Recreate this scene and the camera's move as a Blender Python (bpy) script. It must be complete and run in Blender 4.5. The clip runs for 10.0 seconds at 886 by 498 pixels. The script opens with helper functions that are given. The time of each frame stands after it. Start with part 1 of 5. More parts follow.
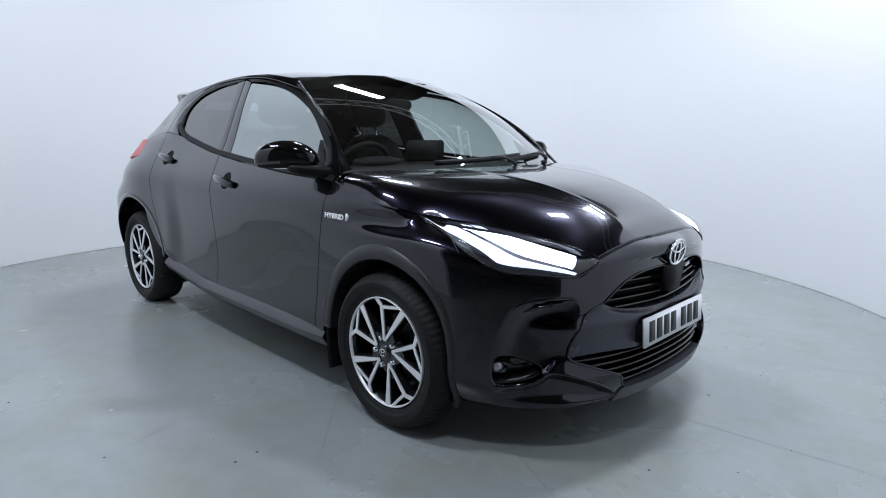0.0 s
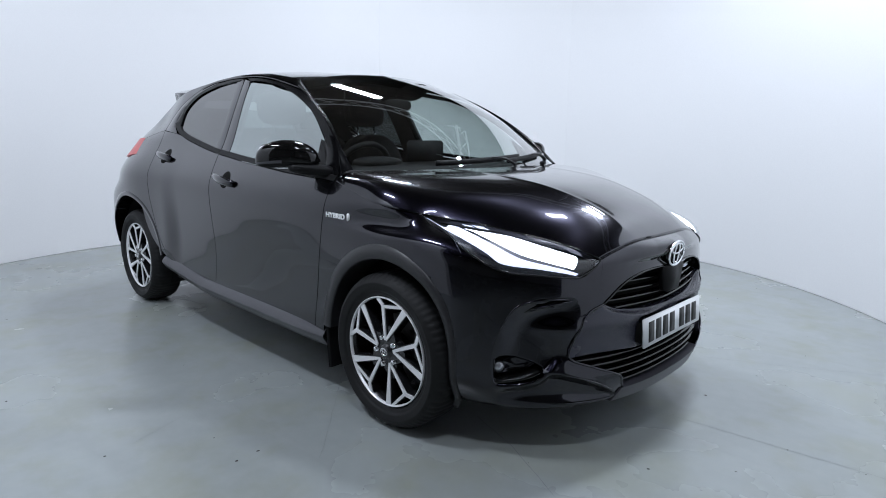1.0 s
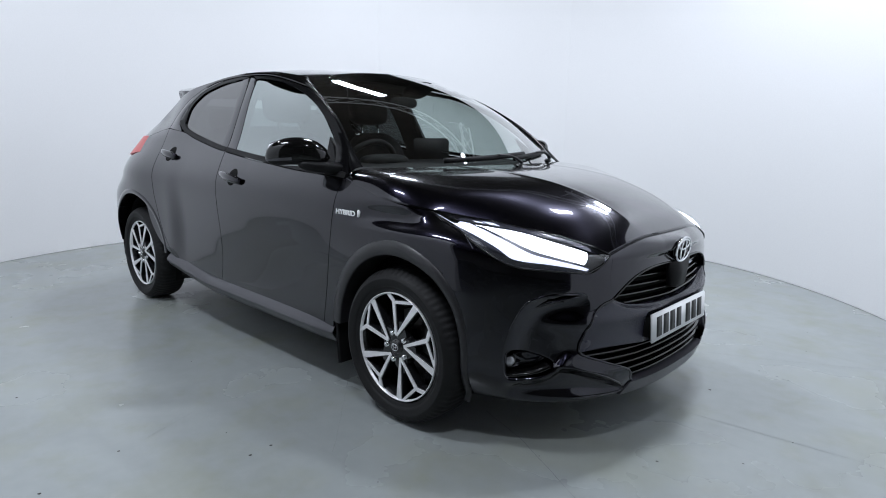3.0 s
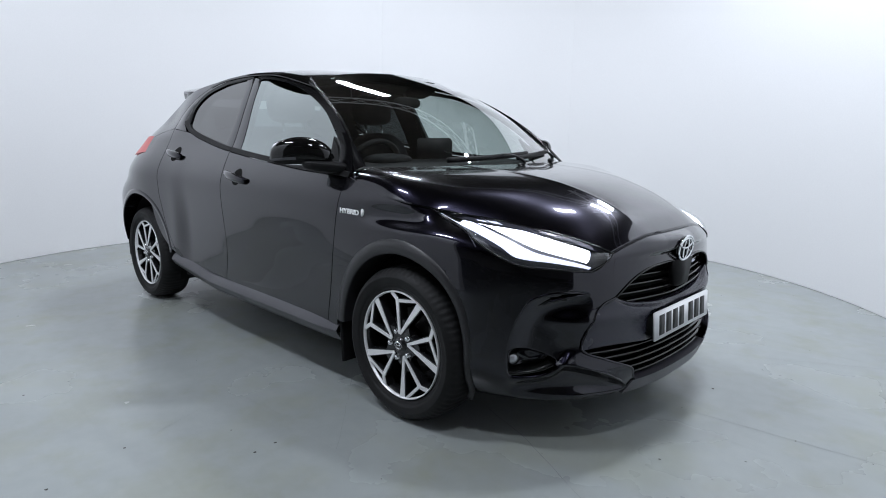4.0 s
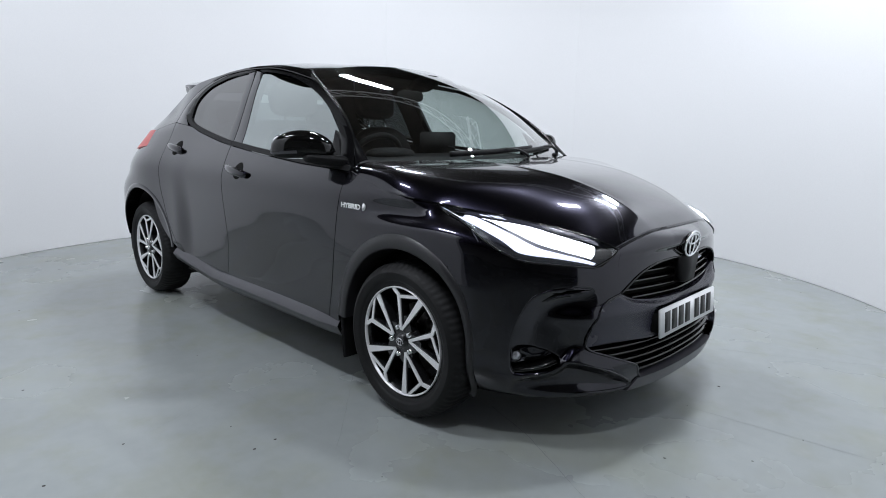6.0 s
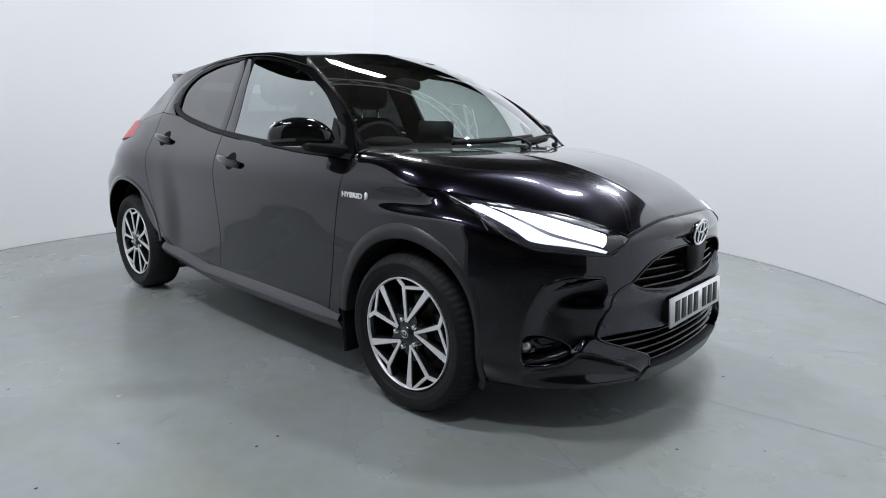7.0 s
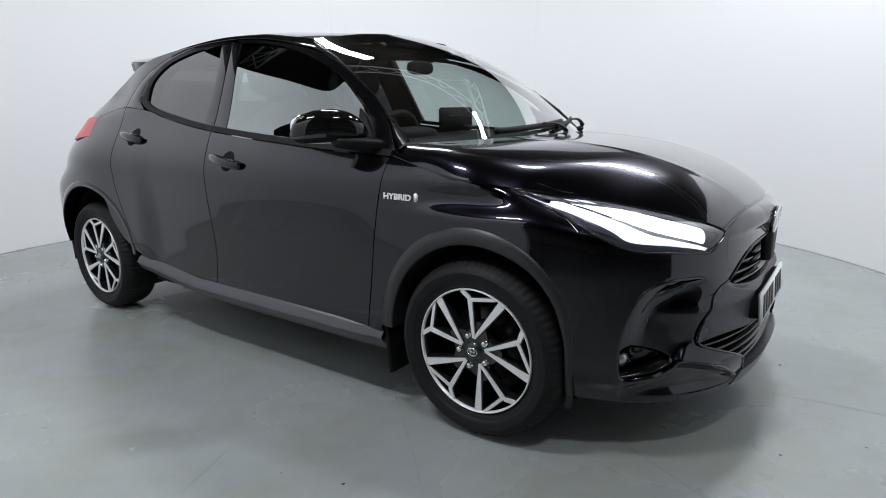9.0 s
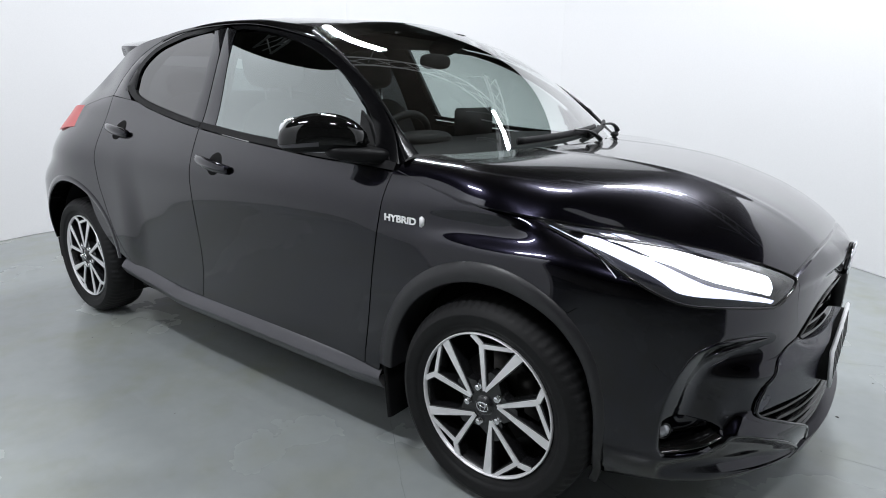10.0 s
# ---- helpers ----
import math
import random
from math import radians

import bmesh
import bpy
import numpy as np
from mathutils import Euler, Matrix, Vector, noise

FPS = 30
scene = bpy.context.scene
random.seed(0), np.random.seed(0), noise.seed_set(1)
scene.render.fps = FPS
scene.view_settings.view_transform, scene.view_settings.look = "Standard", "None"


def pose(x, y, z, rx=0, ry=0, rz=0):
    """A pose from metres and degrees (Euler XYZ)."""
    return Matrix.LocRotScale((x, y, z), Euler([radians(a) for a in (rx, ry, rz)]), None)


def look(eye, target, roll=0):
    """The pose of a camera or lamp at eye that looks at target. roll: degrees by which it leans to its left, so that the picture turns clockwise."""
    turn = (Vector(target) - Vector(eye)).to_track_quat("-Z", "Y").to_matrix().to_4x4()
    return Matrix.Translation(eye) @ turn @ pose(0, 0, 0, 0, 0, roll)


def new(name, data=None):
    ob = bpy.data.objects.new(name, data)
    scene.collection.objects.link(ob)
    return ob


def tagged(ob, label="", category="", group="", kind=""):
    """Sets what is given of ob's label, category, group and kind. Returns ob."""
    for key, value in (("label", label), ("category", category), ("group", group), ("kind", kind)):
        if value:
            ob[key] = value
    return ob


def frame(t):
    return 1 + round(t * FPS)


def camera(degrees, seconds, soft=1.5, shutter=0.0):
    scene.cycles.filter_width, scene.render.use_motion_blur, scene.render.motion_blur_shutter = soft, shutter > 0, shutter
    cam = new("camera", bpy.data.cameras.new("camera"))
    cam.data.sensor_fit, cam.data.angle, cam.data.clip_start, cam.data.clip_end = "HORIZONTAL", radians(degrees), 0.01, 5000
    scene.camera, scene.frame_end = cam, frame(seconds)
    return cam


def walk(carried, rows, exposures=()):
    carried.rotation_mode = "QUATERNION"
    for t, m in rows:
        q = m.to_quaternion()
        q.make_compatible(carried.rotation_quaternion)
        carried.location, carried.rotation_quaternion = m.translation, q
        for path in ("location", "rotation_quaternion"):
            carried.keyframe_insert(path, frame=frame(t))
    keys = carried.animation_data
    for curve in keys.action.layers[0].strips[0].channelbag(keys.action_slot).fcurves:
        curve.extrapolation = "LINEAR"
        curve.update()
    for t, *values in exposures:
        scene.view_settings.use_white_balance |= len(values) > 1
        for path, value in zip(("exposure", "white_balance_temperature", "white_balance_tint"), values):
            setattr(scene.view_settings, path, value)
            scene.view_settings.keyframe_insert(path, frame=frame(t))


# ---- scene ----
cam = camera(73.1, 10.0, soft=1.0)
PATH = [
    (0, (1.702, -2.259, 1.138), (0.326, -0.857, 0.765), 0.5),
    (0.5, (1.696, -2.275, 1.134), (0.332, -0.861, 0.756), 0.8),
    (1, (1.687, -2.289, 1.139), (0.327, -0.87, 0.767), 0.9),
    (1.5, (1.675, -2.305, 1.135), (0.32, -0.884, 0.753), 0.9),
    (2, (1.662, -2.321, 1.132), (0.319, -0.886, 0.758), 1.1),
    (2.5, (1.656, -2.338, 1.133), (0.312, -0.905, 0.758), 1.0),
    (4, (1.67, -2.359, 1.124), (0.315, -0.935, 0.753), 0.9),
    (4.5, (1.666, -2.346, 1.126), (0.298, -0.937, 0.749), 0.7),
    (5, (1.67, -2.327, 1.126), (0.299, -0.922, 0.744), 0.6),
    (5.5, (1.662, -2.323, 1.125), (0.285, -0.925, 0.739), 0.9),
    (7, (1.551, -2.353, 1.079), (0.234, -0.901, 0.682), 1.0),
    (7.5, (1.413, -2.347, 1.064), (0.104, -0.899, 0.63), 0.8),
    (8, (1.246, -2.381, 1.109), (-0.027, -0.903, 0.666), 0.6),
    (8.5, (1.08, -2.457, 1.114), (-0.118, -0.915, 0.68), -0.6),
    (9, (1.017, -2.425, 1.102), (-0.12, -0.843, 0.649), -0.9),
    (9.5, (0.931, -2.283, 1.123), (-0.19, -0.701, 0.635), -1.1),
    (10, (0.837, -2.136, 1.174), (-0.339, -0.599, 0.667), 0.5),
]
walk(cam, [(t, look(eye, target, roll)) for t, eye, target, roll in PATH],
     exposures=[(0, -.17, 5830, 10), (2.5, -.17, 5980, 10), (5.5, -.16, 6130, 10), (7.5, -.16, 6290, 10), (9, -.16, 6350, 10), (10, .06, 6400, 10)])

# ---- world and light ----
world = bpy.data.worlds.new("world")
scene.world = world
world.use_nodes = True
world.node_tree.nodes["Background"].inputs[0].default_value = (0.55, 0.62, 0.75, 1)
world.node_tree.nodes["Background"].inputs[1].default_value = 0.02
scene.view_settings.exposure = 0.0

MID = Vector((-1.45, 0.2, 0.0))      # middle of the round studio wall
R_WALL, H_WALL, H_ROOF = 3.4, 3.17, 4.9


def lamp(name, at, target, sx, sy, watts, colour=(1.0, 0.98, 0.95)):
    d = bpy.data.lights.new(name, "AREA")
    d.shape, d.size, d.size_y, d.energy, d.color = "RECTANGLE", sx, sy, watts, colour
    ob = new(name, d)
    ob.matrix_world = look(at, target)
    return ob


LAMPS = [  # middle, heading in degrees, length, width, watts
    (-2.48, 1.16, 8, 1.0, .17, 83),
    (0.46, 2.05, 12, .55, .09, 64),
    # next two are added fill, no such lamps seen: near floor and west wall
    (-1.0, -2.5, 8, 1.0, .10, 74),
    (-3.5, -1.1, 32, .5, .10, 25),
    (.38, .78, 62, .40, .20, 56),
    (1.58, -2.12, 50, .50, .10, 42),
]
for x, y, turn, long, wide, watts in LAMPS:
    d = lamp("truss_or_fill_lamp", (x, y, 3.86), (x, y, 0), long, wide, watts, (0.95, 0.97, 1.0))
    d.matrix_world = pose(x, y, 3.86, 0, 0, turn)


# ---- materials ----
def mat(name, colour, rough=0.5, metal=0.0, coat=0.0, spec=0.5, grain=0.0, scale=40.0, bump=0.0, wear=0.0, wear_scale=3.0):
    """A painted, moulded or metal surface with fine grain and larger uneven patches."""
    m = bpy.data.materials.new(name)
    m.use_nodes = True
    t = m.node_tree
    b = t.nodes["Principled BSDF"]
    b.inputs["Roughness"].default_value = rough
    b.inputs["Metallic"].default_value = metal
    b.inputs["Coat Weight"].default_value = coat
    b.inputs["Coat Roughness"].default_value = 0.04
    b.inputs["Specular IOR Level"].default_value = spec
    b.inputs["Base Color"].default_value = (*colour, 1)
    co = t.nodes.new("ShaderNodeTexCoord")
    n1 = t.nodes.new("ShaderNodeTexNoise")
    n1.inputs["Scale"].default_value, n1.inputs["Detail"].default_value = scale, 5
    n2 = t.nodes.new("ShaderNodeTexNoise")
    n2.inputs["Scale"].default_value, n2.inputs["Detail"].default_value = wear_scale, 6
    t.links.new(co.outputs["Object"], n1.inputs["Vector"])
    t.links.new(co.outputs["Object"], n2.inputs["Vector"])
    mix = t.nodes.new("ShaderNodeMix")
    mix.data_type, mix.blend_type = "RGBA", "MIX"
    lo, hi = [max(0, c * (1 - grain - wear)) for c in colour], [min(1, c * (1 + grain + wear)) for c in colour]
    mix.inputs["A"].default_value, mix.inputs["B"].default_value = (*lo, 1), (*hi, 1)
    blend = t.nodes.new("ShaderNodeMath")
    blend.operation = "MULTIPLY_ADD"
    total = max(1e-6, grain + wear)
    blend.inputs[1].default_value = grain / total
    t.links.new(n1.outputs["Fac"], blend.inputs[0])
    part2 = t.nodes.new("ShaderNodeMath")
    part2.operation = "MULTIPLY"
    part2.inputs[1].default_value = wear / total
    t.links.new(n2.outputs["Fac"], part2.inputs[0])
    t.links.new(part2.outputs[0], blend.inputs[2])
    t.links.new(blend.outputs[0], mix.inputs["Factor"])
    t.links.new(mix.outputs["Result"], b.inputs["Base Color"])
    if wear:
        rr = t.nodes.new("ShaderNodeMapRange")
        rr.inputs["To Min"].default_value, rr.inputs["To Max"].default_value = max(0.02, rough * (1 - wear)), min(1, rough * (1 + wear))
        t.links.new(n2.outputs["Fac"], rr.inputs["Value"])
        t.links.new(rr.outputs["Result"], b.inputs["Roughness"])
    if bump:
        bp = t.nodes.new("ShaderNodeBump")
        bp.inputs["Strength"].default_value, bp.inputs["Distance"].default_value = bump, 0.002
        t.links.new(n1.outputs["Fac"], bp.inputs["Height"])
        t.links.new(bp.outputs["Normal"], b.inputs["Normal"])
    return m


def glow(name, colour, strength):
    m = mat(name, colour, 0.3)
    b = m.node_tree.nodes["Principled BSDF"]
    b.inputs["Emission Color"].default_value = (*colour, 1)
    b.inputs["Emission Strength"].default_value = strength
    return m


def glass(name, tint, rough=0.0, steep=3.0, base=0.08, film=(1, 1, 1)):
    """Thin sheet glass: a clear or tinted pane with a mirror film."""
    m = bpy.data.materials.new(name)
    m.use_nodes = True
    t = m.node_tree
    t.nodes.remove(t.nodes["Principled BSDF"])
    see = t.nodes.new("ShaderNodeBsdfTransparent")
    see.inputs[0].default_value = (*tint, 1)
    shine = t.nodes.new("ShaderNodeBsdfGlossy")
    shine.inputs["Roughness"].default_value = rough
    shine.inputs["Color"].default_value = (*film, 1)
    face = t.nodes.new("ShaderNodeLayerWeight")
    face.inputs[0].default_value = 0.5
    power = t.nodes.new("ShaderNodeMath")
    power.operation = "POWER"
    power.inputs[1].default_value = steep
    fres = t.nodes.new("ShaderNodeMath")
    fres.operation = "MULTIPLY_ADD"
    fres.inputs[1].default_value, fres.inputs[2].default_value = 1 - base, base
    t.links.new(face.outputs["Facing"], power.inputs[0])
    t.links.new(power.outputs[0], fres.inputs[0])
    mix = t.nodes.new("ShaderNodeMixShader")
    t.links.new(fres.outputs[0], mix.inputs[0])
    t.links.new(see.outputs[0], mix.inputs[1])
    t.links.new(shine.outputs[0], mix.inputs[2])
    t.links.new(mix.outputs[0], t.nodes["Material Output"].inputs[0])
    return m


PAINT = mat("black_metallic_car_paint", (0.0090, 0.0085, 0.0142), 0.22, 1.0, 1.0, 0.0, 0.35, 1400, 0.0, 0.05, 2.0)
PAINT.node_tree.nodes["Principled BSDF"].inputs["Coat IOR"].default_value = 1.52
GLOSS = mat("gloss_black", (0.004, 0.004, 0.004), 0.05, 0, 0, 0.5, 0.2, 60)
SATIN = mat("satin_black_plastic", (0.018, 0.018, 0.02), 0.38, 0, 0, 0.5, 0.3, 400, 0.15, 0.1)
SILL = mat("satin_grey_sill_plastic", (0.050, 0.049, 0.057), 0.32, 0, 0, 0.6, 0.2, 400, 0.1, 0.1)
MASK = mat("patterned_black_plastic", (0.026, 0.0255, 0.039), 0.27, 0, 0, 0.5, 0.5, 700, 0.5, 0.1)
MATT = mat("dull_black_plastic", (0.0060, 0.0060, 0.0065), 0.48, 0, 0, 0.18, 0.3, 300, 0.2, 0.15)
DARK = mat("black_underbody", (0.006, 0.006, 0.006), 0.85, 0, 0, 0.2, 0.3, 30)
RUBBER = mat("tyre_rubber", (0.0065, 0.0065, 0.007), 0.62, 0, 0, 0.3, 0.25, 120, 0.25, 0.2, 9)
ALLOY = mat("machined_alloy", (0.85, 0.85, 0.86), 0.33, 0.35, 0, 0.5, 0.06, 500, 0.05)
PILLAR = mat("black_frame_film", (0.003, 0.003, 0.0035), 0.18, 0, 0, 0.10, 0.2, 200)
RIMBLACK = mat("black_wheel_paint", (0.010, 0.010, 0.011), 0.25, 0, 0.4, 0.5, 0.2, 80)
CHROME = mat("chrome", (0.85, 0.86, 0.88), 0.07, 1.0)
STEEL = mat("worn_steel", (0.30, 0.29, 0.28), 0.4, 0.9, 0, 0.5, 0.2, 60, 0.1, 0.2)
CLOTH = mat("black_seat_cloth", (0.006, 0.006, 0.007), 0.9, 0, 0, 0.2, 0.35, 500, 0.4)
TRIM_IN = mat("dark_interior_plastic", (0.0035, 0.0035, 0.004), 0.7, 0, 0, 0.2, 0.2, 300, 0.2)
LINING = mat("grey_roof_lining", (0.045, 0.045, 0.045), 0.9, 0, 0, 0.2, 0.1, 200)
CLEAR = glass("clear_window_glass", (0.74, 0.81, 0.79), 0.0, 2.4, 0.10)
# dark tint and raised mirror put the wall's reflection into the right pane
SIDEGLASS = glass("dimmed_door_glass", (0.19, 0.245, 0.235), 0.0, 2.3, 0.255, (0.86, 0.93, 0.92))
TINT = glass("privacy_window_glass", (0.045, 0.05, 0.052), 0.0, 3.4, 0.10)
TINTMID = glass("tinted_rear_glass", (0.45, 0.48, 0.48))
LENS = glass("clear_lamp_lens", (0.93, 0.95, 0.97), 0.0, 4.0, 0.05)
RED = glow("lit_red_lamp_plastic", (0.50, 0.09, 0.09), 0.12)
LED = glow("white_led", (0.80, 0.82, 1.0), 1.25)
LEDSOFT = glow("lit_lamp_reflector", (0.92, 0.93, 1.0), 5.0)
LEDDIM = glow("dim_lamp_bar", (0.80, 0.82, 0.95), 1.0)
LAMPDARK = mat("smoked_lamp_housing", (0.014, 0.014, 0.018), 0.3, 0.2, 0, 0.5, 0.4, 60)
LAMPGLASS = mat("fog_lamp_glass", (0.42, 0.43, 0.46), 0.12, 0.5, 0.5, 0.5, 0.5, 300)
WHITE = mat("white_plate", (0.80, 0.81, 0.82), 0.35, 0, 0, 0.5, 0.03, 200)
INK = mat("black_print", (0.012, 0.012, 0.012), 0.5)
BADGE = mat("silver_badge", (0.95, 0.95, 0.95), 0.45, 0.0)
WALL = mat("white_painted_wall", (0.80, 0.80, 0.81), 0.75, 0, 0, 0.3, 0.03, 90, 0.03, 0.03, 0.6)
ROOFDARK = mat("black_hall_ceiling", (0.075, 0.066, 0.055), 0.9, 0, 0, 0.2, 0.5, 3)
HALLWALL = mat("grey_hall_wall", (0.42, 0.41, 0.40), 0.85, 0, 0, 0.3, 0.1, 5, 0.0, 0.2, 0.7)
TRUSSWHITE = mat("bright_aluminium_truss", (0.82, 0.82, 0.82), 0.5, 0.0, 0, 0.5, 0.1, 60)


def floor_material():
    m = mat("grey_painted_concrete", (0.290, 0.313, 0.312), 0.27, 0, 0, 0.45, 0.06, 14, 0.0, 0.16, 0.9)
    t = m.node_tree
    b = t.nodes["Principled BSDF"]
    co = t.nodes.new("ShaderNodeTexCoord")
    fine = t.nodes.new("ShaderNodeTexNoise")
    fine.inputs["Scale"].default_value, fine.inputs["Detail"].default_value = 220, 4
    wave = t.nodes.new("ShaderNodeTexNoise")
    wave.inputs["Scale"].default_value, wave.inputs["Detail"].default_value = 7, 5
    add = t.nodes.new("ShaderNodeMath")
    add.operation = "MULTIPLY_ADD"
    add.inputs[1].default_value = 0.12
    bp = t.nodes.new("ShaderNodeBump")
    bp.inputs["Strength"].default_value, bp.inputs["Distance"].default_value = 0.05, 0.004
    t.links.new(co.outputs["Object"], fine.inputs["Vector"])
    t.links.new(co.outputs["Object"], wave.inputs["Vector"])
    t.links.new(fine.outputs["Fac"], add.inputs[0])
    t.links.new(wave.outputs["Fac"], add.inputs[2])
    t.links.new(add.outputs[0], bp.inputs["Height"])
    t.links.new(bp.outputs["Normal"], b.inputs["Normal"])
    # cloudy stains, pale dust blotches and long scuffs over the paint
    last = b.inputs["Base Color"].links[0].from_socket
    for scale, lo, hi, stretch, tone in ((1.7, .46, .64, (1, 1, 1), .95), (4.5, .48, .76, (1, 1, 1), .94), (11, .50, .80, (1, 1, 1), 1.03), (5.0, .55, .78, (.25, 2.4, 1), .95)):
        mp = t.nodes.new("ShaderNodeMapping")
        mp.inputs["Scale"].default_value = stretch
        mp.inputs["Rotation"].default_value = (0, 0, .5)
        nz = t.nodes.new("ShaderNodeTexNoise")
        nz.inputs["Scale"].default_value, nz.inputs["Detail"].default_value, nz.inputs["Roughness"].default_value = scale, 5, .55
        rg = t.nodes.new("ShaderNodeMapRange")
        rg.interpolation_type = "SMOOTHSTEP"
        rg.inputs["From Min"].default_value, rg.inputs["From Max"].default_value = lo, hi
        mx = t.nodes.new("ShaderNodeMix")
        mx.data_type, mx.blend_type = "RGBA", "MULTIPLY"
        mx.inputs["B"].default_value = (tone * 1.01, tone, tone * (.93 if scale < 5 else 1), 1)
        t.links.new(co.outputs["Object"], mp.inputs["Vector"])
        t.links.new(mp.outputs["Vector"], nz.inputs["Vector"])
        t.links.new(nz.outputs["Fac"], rg.inputs["Value"])
        t.links.new(rg.outputs["Result"], mx.inputs["Factor"])
        t.links.new(last, mx.inputs["A"])
        last = mx.outputs["Result"]
    t.links.new(last, b.inputs["Base Color"])
    return m


BRAKE = mat("dull_brake_iron", (0.055, 0.052, 0.05), 0.5, 0.8, 0, 0.5, 0.3, 60, 0.1, 0.2)
FLOOR = floor_material()


# ---- mesh helpers ----
def part(name, bm, material, parent=None, label="", smooth=True):
    me = bpy.data.meshes.new(name)
    bmesh.ops.recalc_face_normals(bm, faces=bm.faces)
    for f in bm.faces:
        f.smooth = smooth
    bm.to_mesh(me)
    bm.free()
    for m in material if isinstance(material, (list, tuple)) else [material]:
        me.materials.append(m)
    ob = new(name, me)
    if parent is not None:
        ob.parent = parent
    if label:
        ob["label"] = label
    return ob


def sharp(ob, degrees=35):
    """Keeps edges sharper than this crisp while the rest is smooth."""
    bm = bmesh.new()
    bm.from_mesh(ob.data)
    lim = radians(degrees)
    bmesh.ops.split_edges(bm, edges=[e for e in bm.edges if len(e.link_faces) == 2 and e.calc_face_angle(0) > lim])
    bm.to_mesh(ob.data)
    bm.free()
    return ob


def pch(pts):
    """A smooth curve y(x) through a few points, without overshoot."""
    p = np.array(sorted(pts), float)
    x, y = p[:, 0], p[:, 1]
    h = np.diff(x)
    d = np.diff(y) / h
    m = np.zeros_like(y)
    m[0], m[-1] = d[0], d[-1]
    for i in range(1, len(x) - 1):
        if d[i - 1] * d[i] > 0:
            a, b = 2 * h[i] + h[i - 1], h[i] + 2 * h[i - 1]
            m[i] = (a + b) / (a / d[i - 1] + b / d[i])

    def f(q):
        q = np.clip(np.asarray(q, float), x[0], x[-1])
        i = np.clip(np.searchsorted(x, q) - 1, 0, len(x) - 2)
        t = (q - x[i]) / h[i]
        return (1 + 2 * t) * (1 - t) ** 2 * y[i] + t * (1 - t) ** 2 * h[i] * m[i] + t * t * (3 - 2 * t) * y[i + 1] + t * t * (t - 1) * h[i] * m[i + 1]
    return f


def spline(pts, n, e0=0.0, e1=0.0, straight=False):
    """n points along a smooth line through pts (any dimension), even in length; e0, e1: shares left off at its ends."""
    p = np.array(pts, float)
    if len(p) > 2 and not straight:
        q = np.vstack([2 * p[0] - p[1], p, 2 * p[-1] - p[-2]])
        out = []
        for i in range(1, len(q) - 2):
            t = np.linspace(0, 1, 24, endpoint=False)[:, None]
            a, b, c, d = q[i - 1], q[i], q[i + 1], q[i + 2]
            out.append(0.5 * (2 * b + (c - a) * t + (2 * a - 5 * b + 4 * c - d) * t ** 2 + (3 * b - a - 3 * c + d) * t ** 3))
        p = np.vstack(out + [q[-2:-1]])
    s = np.concatenate([[0], np.cumsum(np.linalg.norm(np.diff(p, axis=0), axis=1))])
    at = np.linspace(e0, 1 - e1, n) * s[-1]
    return np.stack([np.interp(at, s, p[:, k]) for k in range(p.shape[1])], 1)


def coons(bottom, top, left, right, n, m, gap=0.0):
    """A grid of n x m points that fills four border lines. gap: metres left free along the border."""
    big = [spline(c, k, 0, 0) for c, k in ((bottom, 97), (top, 97), (left, 97), (right, 97))]
    size = [np.linalg.norm(np.diff(c, axis=0), axis=1).sum() for c in big]
    gu, gv = gap / max(0.02, (size[0] + size[1]) / 2), gap / max(0.02, (size[2] + size[3]) / 2)
    us, vs = np.linspace(gu, 1 - gu, n), np.linspace(gv, 1 - gv, m)
    s = np.linspace(0, 1, 97)
    at = lambda c, q: np.stack([np.interp(q, s, c[:, k]) for k in range(c.shape[1])], 1)
    B, T, L, R = at(big[0], us), at(big[1], us), at(big[2], vs), at(big[3], vs)
    u, v = us[:, None, None], vs[None, :, None]
    P00, P10, P01, P11 = big[0][0], big[0][-1], big[1][0], big[1][-1]
    return (1 - v) * B[:, None] + v * T[:, None] + (1 - u) * L[None] + u * R[None] - ((1 - u) * (1 - v) * P00 + u * (1 - v) * P10 + (1 - u) * v * P01 + u * v * P11)


def add_grid(bm, P, mi=0, close=False):
    n, m = P.shape[:2]
    vs = [[bm.verts.new(P[i, j]) for j in range(m)] for i in range(n)]
    for i in range(n if close else n - 1):
        for j in range(m - 1):
            k = (i + 1) % n
            f = bm.faces.new((vs[i][j], vs[k][j], vs[k][j + 1], vs[i][j + 1]))
            f.material_index = mi
    return vs


def add_skin(bm, P, depth, away):
    """A grid sheet with a folded rim of that depth along -away."""
    add_grid(bm, P)
    away = np.array(away, float)
    n, m = P.shape[:2]
    ring = [P[i, 0] for i in range(n)] + [P[n - 1, j] for j in range(1, m)] + [P[i, m - 1] for i in range(n - 2, -1, -1)] + [P[0, j] for j in range(m - 2, 0, -1)]
    ring = np.array(ring)
    add_grid(bm, np.stack([ring, ring - depth * away], 1), close=True)


def add_box(bm, lo, hi, bevel=0.0, m=None):
    r = bmesh.ops.create_cube(bm, size=1.0)
    lo, hi = Vector(lo), Vector(hi)
    for v in r["verts"]:
        v.co = Vector([lo[k] + (v.co[k] + 0.5) * (hi[k] - lo[k]) for k in range(3)])
        if m is not None:
            v.co = m @ v.co
    if bevel:
        es = list({e for v in r["verts"] for e in v.link_edges})
        bmesh.ops.bevel(bm, geom=es, offset=bevel, segments=2, affect="EDGES")


